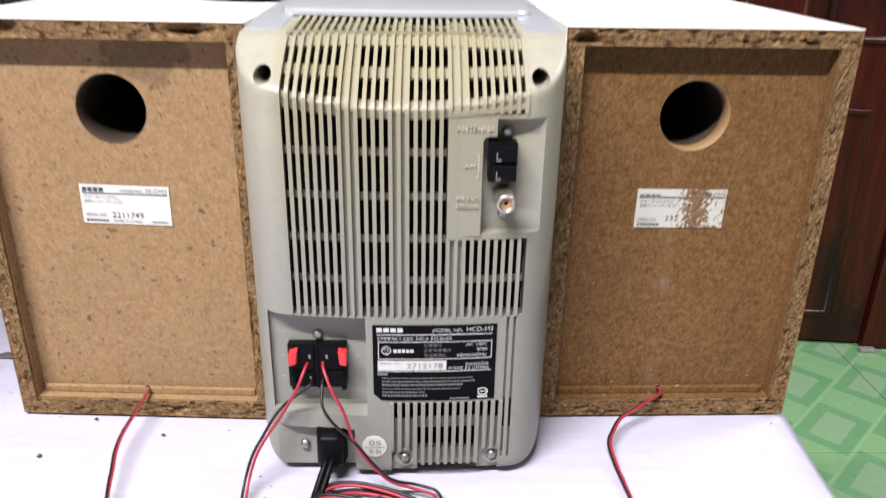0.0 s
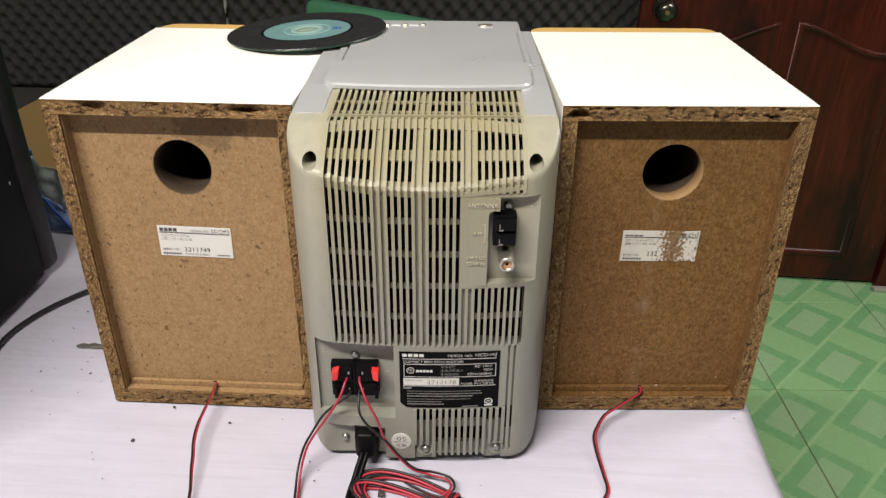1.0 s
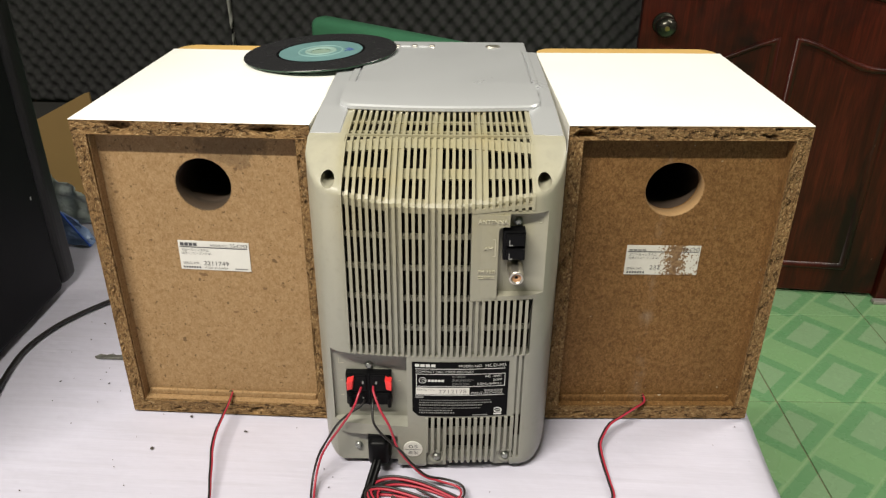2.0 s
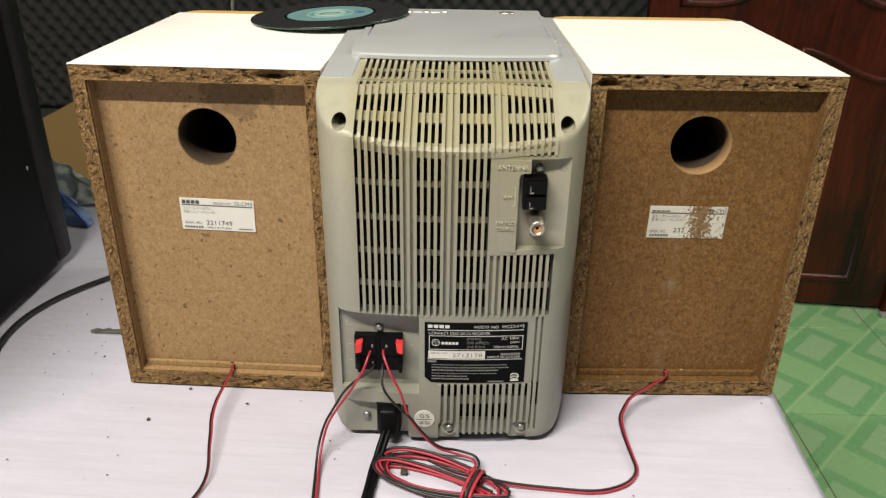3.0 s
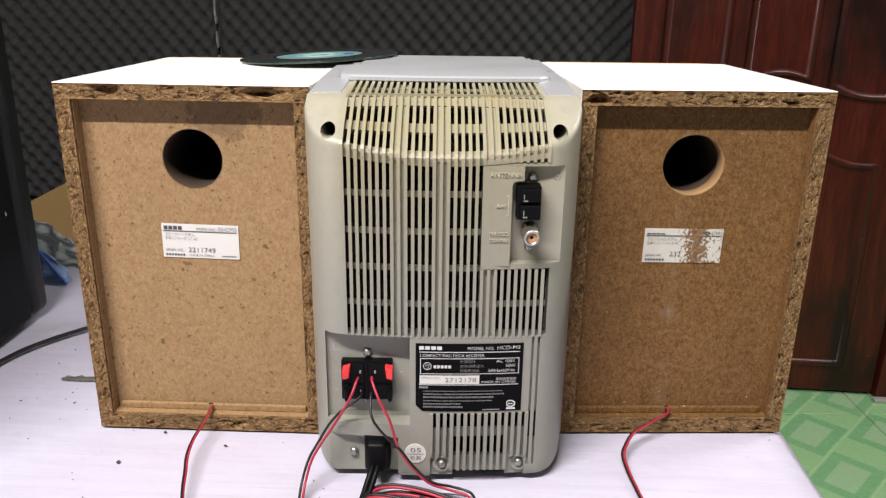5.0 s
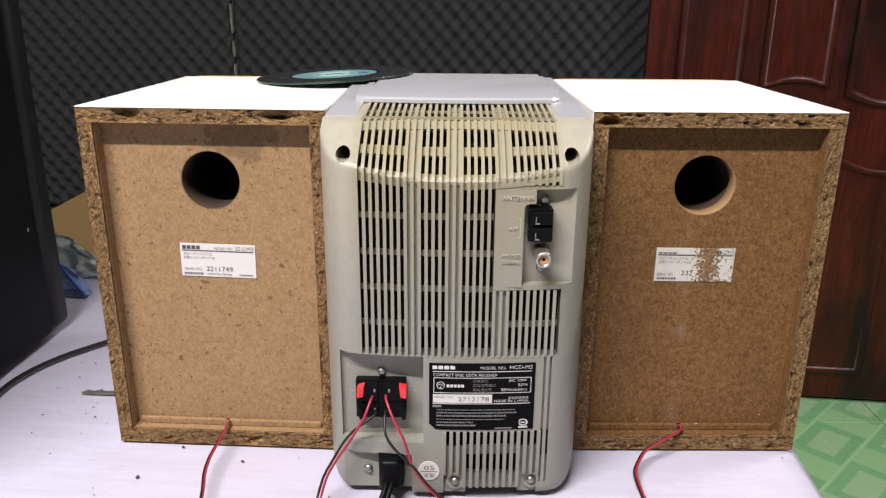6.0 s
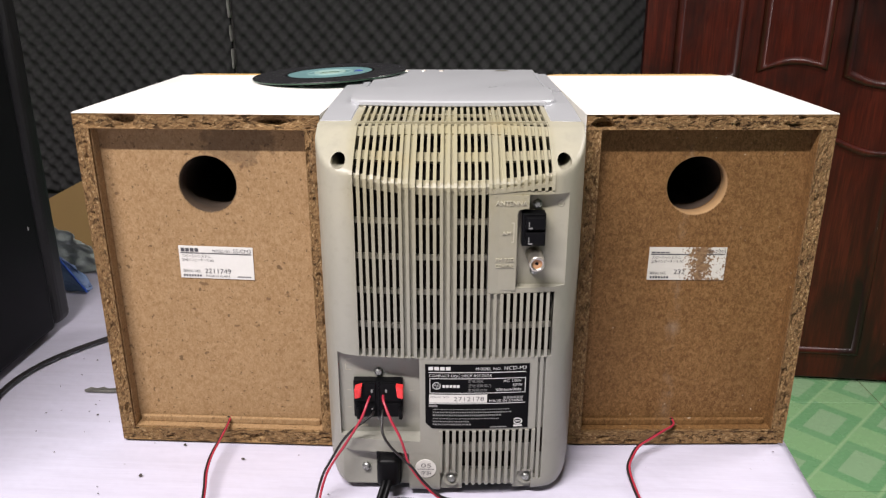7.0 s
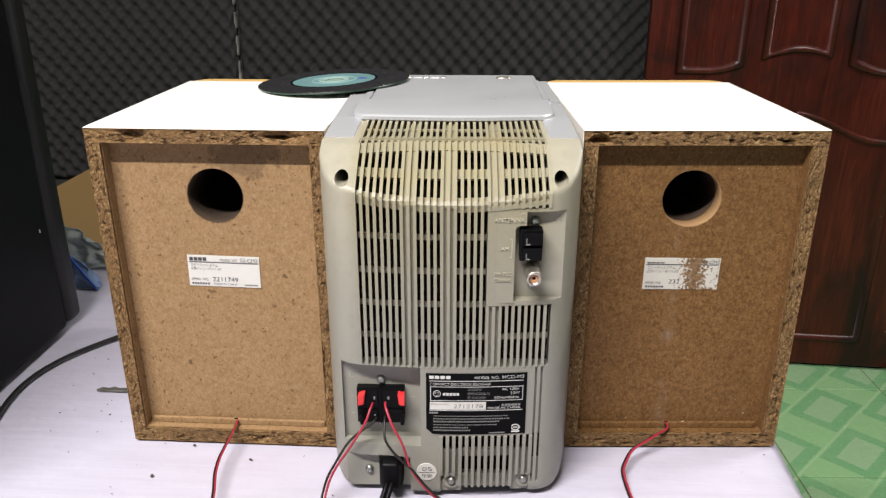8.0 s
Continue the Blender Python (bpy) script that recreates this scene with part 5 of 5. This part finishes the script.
for k, (x, y, l) in enumerate(((0.0215, -0.0035, 0.004), (0.0235, 0.000, 0.005), (0.0215, 0.003, 0.004), (0.0245, -0.003, 0.003))):
    tube(bm, [(x - l / 2, y - 0.001, 0.0016), (x, y + 0.0012, 0.0016), (x + l / 2, y, 0.0016)], 0.0003, 5, 4)
part("pen_marks", bm, surface("blue_ink", (0.03, 0.06, 0.30), 0.5), disc, "illegible blue pen marks")


# ---- wires ----
def wire_pair(name, pts_r, pts_k, label, r=0.00075):
    """Twin wire: a red and a black strand side by side."""
    w = thing(name, pose(0, 0, 0), label, "wire", "loudspeaker wires")
    part("red_strand", tube(bmesh.new(), pts_r, r, 8, 8), WIRE_R, w, "red insulated strand", True)
    part("black_strand", tube(bmesh.new(), pts_k, r, 8, 8), WIRE_K, w, "black insulated strand", True)
    return w


def beside(pts, d):
    """The path moved sideways and a little up by d."""
    out = []
    for i, p in enumerate(pts):
        a, b = Vector(pts[max(0, i - 1)]), Vector(pts[min(len(pts) - 1, i + 1)])
        t = b - a
        s = Vector((t.y, -t.x, 0))
        s = s.normalized() * d if s.length > 1e-6 else Vector((d, 0, 0))
        out.append(tuple(Vector(p) + s + Vector((0, 0, abs(d) * 0.3))))
    return out


Z = 0.0014
left = [(-0.1760, 0.0130, 0.0150), (-0.1755, 0.0060, 0.0148), (-0.1750, -0.0040, 0.0145), (-0.1755, -0.0170, 0.0132), (-0.1755, -0.0330, 0.0125), (-0.1735, -0.0480, 0.0115), (-0.1700, -0.0610, 0.0100), (-0.1675, -0.0720, 0.0080), (-0.1640, -0.0850, 0.0055), (-0.1630, -0.0940, 0.0034), (-0.1645, -0.1040, Z), (-0.170, -0.122, Z), (-0.182, -0.150, Z), (-0.21, -0.20, Z), (-0.25, -0.235, Z)]


def twisted(pts, r, pitch, phase):
    """One strand wound round the path; straight paths read as a twin lead."""
    path, out, run = spline(pts, 6), [], 0.0
    for i, p in enumerate(path):
        run += (p - path[i - 1]).length if i else 0.0
        a = 2 * math.pi * run / pitch + phase
        d = (path[min(i + 1, len(path) - 1)] - path[max(i - 1, 0)]).normalized()
        side = Vector((d.y, -d.x, 0))
        side = side.normalized() if side.length > 1e-4 else Vector((1, 0, 0))
        out.append(p + side * (r * math.cos(a)) + side.cross(d).normalized() * (r * math.sin(a)))
    return out


wire_pair("speaker_wire", twisted(left, 0.0006, 0.30, 2.1), twisted(left, 0.0006, 0.30, 2.1 + math.pi), "red and black twin wire from the light loudspeaker onto the table", 0.00066)
right = [(0.1315, 0.0240, 0.0150), (0.1310, 0.0155, 0.0150), (0.1230, 0.0080, 0.0150), (0.1140, 0.0010, 0.0138), (0.1040, -0.0060, 0.0115), (0.0980, -0.0150, 0.0085), (0.0950, -0.0230, 0.0058), (0.0960, -0.0370, 0.0030), (0.0980, -0.0530, 0.0018), (0.0990, -0.0660, Z), (0.0940, -0.0760, Z),
         (0.0840, -0.0830, Z), (0.0700, -0.0870, Z), (0.0480, -0.0865, Z), (0.0230, -0.0860, 0.003), (0.0060, -0.0850, 0.0055), (-0.0120, -0.0815, 0.0060), (-0.0300, -0.0720, 0.006)]
wire_pair("speaker_wire", twisted(right, 0.0007, 0.5, 2.2), twisted(right, 0.0007, 0.5, 2.2 + math.pi), "red and black twin wire from the brown loudspeaker to the coil")


def local(u, y, z):
    return tuple(UNIT @ Vector((u, y, z)))


lt_r = [local(-0.0475, 0.006, 0.0682), local(-0.0485, 0.000, 0.0675), (-0.0720, -0.0580, 0.0590), (-0.0820, -0.0570, 0.0410), (-0.0890, -0.0575, 0.0300), (-0.0945, -0.0610, 0.0200), (-0.0975, -0.0680, 0.0080), (-0.0965, -0.0830, 0.0018), (-0.0935, -0.1050, Z), (-0.0900, -0.1300, Z), (-0.0700, -0.165, Z), (-0.030, -0.180, Z), (0.01, -0.165, Z)]
lt_k = [local(-0.0455, 0.006, 0.0580), local(-0.0475, 0.001, 0.0568), (-0.0780, -0.0540, 0.0490), (-0.0850, -0.0535, 0.0400), (-0.0915, -0.0560, 0.0290), (-0.0965, -0.0600, 0.0200), (-0.0995, -0.0675, 0.0085), (-0.0985, -0.0835, 0.0018), (-0.0957, -0.1050, Z), (-0.0920, -0.1310, Z), (-0.0712, -0.167, Z), (-0.030, -0.1822, Z), (0.011, -0.167, Z)]
wire_pair("terminal_wire", lt_r, lt_k, "red and black wire from the receiver terminals along the table", 0.0008)
rt_r = [local(-0.0398, 0.006, 0.0690), local(-0.0390, 0.000, 0.0680), local(-0.0345, -0.007, 0.0600), local(-0.0290, -0.010, 0.0500), local(-0.0262, -0.010, 0.0400), local(-0.0235, -0.0105, 0.0310), local(-0.0160, -0.0120, 0.0200), local(-0.0060, -0.0145, 0.0110), (-0.0140, -0.0655, 0.0070), (-0.0035, -0.0680, 0.0055), (-0.0010, -0.0750, 0.0060), (-0.0060, -0.0830, 0.0072)]
rt_k = [local(-0.0400, 0.006, 0.0590), local(-0.0402, 0.001, 0.0575), local(-0.0395, -0.006, 0.0500), local(-0.0350, -0.009, 0.0430), local(-0.0285, -0.010, 0.0360), local(-0.0222, -0.0110, 0.0300), local(-0.0145, -0.0125, 0.0200), local(-0.0045, -0.0148, 0.0118), (-0.0122, -0.0640, 0.0080), (-0.0014, -0.0665, 0.0062), (0.0012, -0.0750, 0.0062), (-0.0040, -0.0840, 0.0075)]
wire_pair("terminal_wire", rt_r, rt_k, "red and black wire from the receiver terminals down to the coil", 0.0008)

# the coil of spare wire
coil = thing("wire_coil", pose(-0.0235, -0.0850, 0, 0, 0, -14), "loosely bundled coil of red and black twin wire on the table", "wire coil")
rng = random.Random(4)
for k in range(4):
    a, b = 0.036 + rng.uniform(-0.004, 0.006), 0.0085 + rng.uniform(-0.003, 0.004)
    cx, cy = rng.uniform(-0.003, 0.004), rng.uniform(-0.004, 0.003)
    tw = rng.uniform(-0.12, 0.12)
    pts = []
    for q in range(13):
        t = 2 * math.pi * q / 12 + 0.3
        x, y = a * math.cos(t), b * math.sin(t) * (1.15 - 0.35 * math.cos(t))
        pts.append((cx + x * math.cos(tw) - y * math.sin(tw), cy + x * math.sin(tw) + y * math.cos(tw), Z + 0.0007 + 0.0011 * k + 0.0012 * math.sin(t * 2 + k)))
    part("red_strand", tube(bmesh.new(), pts, 0.0009, 8, 6), WIRE_R, coil, "", True)
    part("black_strand", tube(bmesh.new(), beside(pts, 0.0017), 0.0009, 8, 6), WIRE_K, coil, "", True)
for k in range(3):
    x = 0.020 + 0.0024 * k
    pts = [(x + 0.0015 * math.cos(t), 0.0125 * math.cos(t) - 0.001, 0.0050 + 0.0062 * math.sin(t)) for t in (2 * math.pi * q / 10 for q in range(11))]
    pts = [(px, py, max(Z, pz)) for px, py, pz in pts]
    part("binding_turn", tube(bmesh.new(), pts, 0.0011, 8, 6), WIRE_K if k == 1 else WIRE_R, coil, "", True)

# mains lead
lead = thing("mains_cable", pose(0, 0, 0), "black mains cable plugged into the receiver", "cable")
part("plug", boxed(-0.0068, 0.0068, -0.0062, 0.004, -0.0090, 0.0108, bevel=0.0034, seg=4), BLACK, lead, "", True).matrix_local = UNIT @ pose(-0.0372, 0.0005, 0.0195, 0, 0, 0)
for dx in (-0.00155, 0.00155):
    pts = [(-0.0572, -0.0540, 0.0165), (-0.0582, -0.0595, 0.0135), (-0.0600, -0.0650, 0.0088), (-0.0616, -0.0712, 0.0046), (-0.0630, -0.0790, 0.0026), (-0.0638, -0.0980, 0.0024), (-0.0665, -0.1300, 0.0024), (-0.080, -0.22, 0.0024), (-0.12, -0.33, 0.0024), (-0.2, -0.45, 0.0024)]
    part("core", tube(bmesh.new(), [(x + dx, y, z) for x, y, z in pts], 0.0018, 10, 8), BLACK, lead, "", True)

# ---- black cabinet loudspeaker ----
big = thing("cabinet_loudspeaker", pose(-0.3852, 0, 0, 0, 0, 0.5), "tall black vinyl cabinet loudspeaker standing on the table", "loudspeaker")
part("cabinet", boxed(-0.26, 0.0, -0.14, 0.166, 0.004, 0.52, bevel=0.004), VINYL, big)
part("baffle_frame", boxed(-0.262, 0.0015, 0.168, 0.193, 0.004, 0.522, bevel=0.008, seg=4), GRILLE, big)
for x in (-0.23, -0.03):
    for y in (-0.11, 0.15):
        part("foot", rod(bmesh.new(), (x, y, 0), (x, y, 0.006), 0.012), BLACK, big)
part("scratch", boxed(0.0001, 0.0005, 0.1500, 0.1512, 0.1022, 0.1052), INK_W, big)

cab = thing("audio_cable", pose(0, 0, 0), "thin black cable lying on the table", "cable")
part("cord", tube(bmesh.new(), [(-0.262, 0.215, 0.003), (-0.290, 0.188, 0.003), (-0.312, 0.168, 0.003), (-0.334, 0.147, 0.003), (-0.356, 0.117, 0.003), (-0.3675, 0.090, 0.003), (-0.3715, 0.062, 0.003), (-0.3665, 0.025, 0.003), (-0.352, -0.04, 0.003), (-0.36, -0.12, 0.003)], 0.0018, 10, 8), WIRE_K, cab, "", True)

bm = bmesh.new()
edge_pts = [(-0.0115, -0.0004), (-0.0100, -0.0020), (-0.0060, -0.0026), (0.0, -0.0024), (0.0050, -0.0029), (0.0300, -0.0028), (0.0300, 0.0026), (0.0060, 0.0024), (0.0030, 0.0030), (-0.0020, 0.0022), (-0.0070, 0.0019), (-0.0090, 0.0009)]
lo = [bm.verts.new((x, y, 0.0)) for x, y in edge_pts]
hi = [bm.verts.new((x * 0.985, y * 0.9, 0.0016 + 0.0006 * math.sin(x * 700))) for x, y in edge_pts]
bm.faces.new(lo[::-1])
bm.faces.new(hi)
for k in range(len(edge_pts)):
    bm.faces.new((lo[k], lo[(k + 1) % len(lo)], hi[(k + 1) % len(hi)], hi[k]))
bmesh.ops.recalc_face_normals(bm, faces=bm.faces)
strip_ob = part("metal_strip", bm, surface("grey_scratched_metal", (0.13, 0.125, 0.11), 0.55, 0.3, vary=0.7, scale=300, fine=900, bump=0.5))
strip_ob.matrix_world = pose(-0.299, 0.0648, 0.0002, 0, 0, 1)
tagged(strip_ob, "short dark grey metal strip lying on the table", "metal strip")

# ---- plastic bag behind the cabinet ----
bag = thing("plastic_bag", pose(-0.45, 0.29, 0), "crumpled clear plastic bag with a blue edge on the table", "plastic bag")


def bag_fold(x0, x1, top, y0, y1, seed, lean=0.0):
    """A crumpled fold of film: high at x0, running out at x1."""
    bm = bmesh.new()

    def fn(i, j):
        u, v = i / 20, j / 16
        h = top * (1 - u) ** 0.8 + 0.001
        wob = 0.0045 * noise.noise((u * 6, v * 6, seed)) + 0.002 * noise.noise((u * 15, v * 15, seed + 7))
        return (x0 + (x1 - x0) * u + lean * v * h + wob, y0 + (y1 - y0) * u + 0.012 * v + wob * 1.4, 0.0008 + h * v)
    sheet(bm, 20, 16, fn)
    return bm


def film_material(name, color, clear):
    n = Net(name)
    f = n.noise(70, 5, 0.6, None, 0.8)
    n.bump(f, 0.5, 0.002)
    return n.set(n.mix(f, tuple(v * 0.7 for v in color), color), 0.16, 0.0, 0.5, trans=clear)


FILM_BLUE = film_material("pale_blue_film", (0.26, 0.38, 0.64), 0.1)
FILM_PALE = film_material("clear_film", (0.62, 0.68, 0.64), 0.15)
FILM_SKY = film_material("printed_blue_film", (0.12, 0.32, 0.70), 0.1)
for n_, b_, m_ in (("front_fold", bag_fold(-0.040, 0.0465, 0.070, -0.020, -0.036, 1), FILM_BLUE), ("clear_fold", bag_fold(-0.03, 0.042, 0.058, 0.020, 0.020, 5), FILM_PALE), ("printed_fold", bag_fold(-0.06, 0.004, 0.088, 0.036, 0.030, 9), FILM_SKY)):
    o = part(n_, b_, m_, bag, "", True)
    s_ = o.modifiers.new("thick", "SOLIDIFY")
    s_.thickness = 0.0005
part("blue_edge", tube(bmesh.new(), [(-0.026, -0.006, 0.0600), (0.000, -0.014, 0.0430), (0.022, -0.024, 0.0235), (0.038, -0.031, 0.0080), (0.0470, -0.036, 0.0016)], 0.0011, 6, 6), BLUE, bag, "deep blue sealed edge", True)

# ---- cardboard behind the table ----
board = thing("cardboard_box", pose(-0.95, 1.22, FLOOR), "open brown cardboard box with a slanting torn edge on the floor", "cardboard box")


def card_wall(name, pts, m):
    """A board of the (x, z) outline, 6 mm thick, with a pale rim along its cut edge."""
    bm = bmesh.new()
    a = [bm.verts.new((x, 0.0, z)) for x, z in pts]
    b = [bm.verts.new((x, 0.006, z)) for x, z in pts]
    bm.faces.new(a)
    bm.faces.new(b[::-1])
    for k in range(len(pts)):
        bm.faces.new((a[k], b[k], b[(k + 1) % len(pts)], a[(k + 1) % len(pts)]))
    bmesh.ops.recalc_face_normals(bm, faces=bm.faces)
    bmesh.ops.transform(bm, matrix=m, verts=bm.verts)
    return part(name, bm, CARD, board)


card_wall("front_wall", [(-0.55, 0.0), (0.060, 0.0), (0.060, 0.722), (0.048, 0.719), (-0.06, 0.664), (-0.30, 0.548), (-0.55, 0.425)], pose(0, 0, 0))
card_wall("side_wall", [(0.0065, 0.0), (0.36, 0.0), (0.36, 0.50), (0.0065, 0.700)], pose(0.060, 0, 0, 0, 0, 90))
card_wall("side_wall", [(0.0065, 0.0), (0.36, 0.0), (0.36, 0.40), (0.0065, 0.42)], pose(-0.544, 0, 0, 0, 0, 90))
card_wall("back_wall", [(-0.543, 0.0), (0.053, 0.0), (0.053, 0.50), (-0.543, 0.40)], pose(0, 0.354, 0))
card_wall("bottom", [(-0.54, 0.007), (0.05, 0.007), (0.05, 0.35), (-0.54, 0.35)], pose(0, 0, 0.002) @ Matrix(((1, 0, 0, 0), (0, 0, 1, 0), (0, 1, 0, 0), (0, 0, 0, 1))))

# ---- green plastic chair ----
chair = thing("plastic_chair", pose(-0.235, 1.115, FLOOR, 0, 0, -36), "green plastic chair behind the table", "chair")
bm = bmesh.new()
box(bm, -0.145, 0.30, -0.022, 0.030, 0.852, 0.906, bevel=0.018, seg=4)
part("top_rail", bm, GREEN, chair, "", True)
part("backrest", boxed(-0.13, 0.285, -0.008, 0.014, 0.47, 0.86, bevel=0.006), GREEN, chair)
part("seat", boxed(-0.14, 0.295, -0.02, 0.40, 0.42, 0.45, bevel=0.012), GREEN, chair)
for x in (-0.12, 0.275):
    for y in (0.0, 0.37):
        part("leg", boxed(x - 0.02, x + 0.02, y - 0.018, y + 0.022, 0.0, 0.43, bevel=0.006), GREEN, chair)

# ---- crumbs on the table ----
bm = bmesh.new()
rng = random.Random(11)
spots = [(-0.221, -0.039, 0.0014), (-0.160, -0.018, 0.0012), (-0.205, -0.004, 0.0012), (-0.045, -0.0775, 0.0030)] + [(rng.uniform(-0.34, 0.2), rng.uniform(-0.13, 0.01), rng.uniform(0.0003, 0.0006)) for _ in range(30)] + [(rng.uniform(-0.34, -0.26), rng.uniform(0.0, 0.12), rng.uniform(0.0004, 0.0009)) for _ in range(14)]
for x, y, s in spots:
    r = bmesh.ops.create_icosphere(bm, subdivisions=1, radius=s, matrix=pose(x, y, s * 0.35, 0, 0, rng.uniform(0, 180)) @ Matrix.Diagonal((1.3, 0.8, 0.45, 1)))
    for v in r["verts"]:
        v.co += Vector((rng.uniform(-1, 1), rng.uniform(-1, 1), 0)) * s * 0.35
tagged(part("crumbs", bm, surface("dark_crumb", (0.05, 0.042, 0.036), 0.8, vary=0.4)), "small dark crumbs and dust scattered over the table", "crumbs", kind="stuff")

# ---- floor tiles ----
tile_me = boxed(-0.1985, 0.1985, -0.1985, 0.1985, -0.006, 0.0, bevel=0.0012, seg=1)
first = part("tile", tile_me, TILE, floor)
m0 = pose(0.763, 1.1195, FLOOR, 0, 0, 2.2)
data = first.data
bpy.data.objects.remove(first)
for i in range(-8, 5):
    for j in range(-9, 3):
        p = m0 @ Vector(((i + 0.5) * 0.4, (j + 0.5) * 0.4, 0))
        if abs(p.x) < 2.205 and -2.105 < p.y < 1.98:
            t_ = new("tile", data)
            t_.parent = floor
            t_.matrix_world = m0 @ Matrix.Translation(((i + 0.5) * 0.4, (j + 0.5) * 0.4, 0))
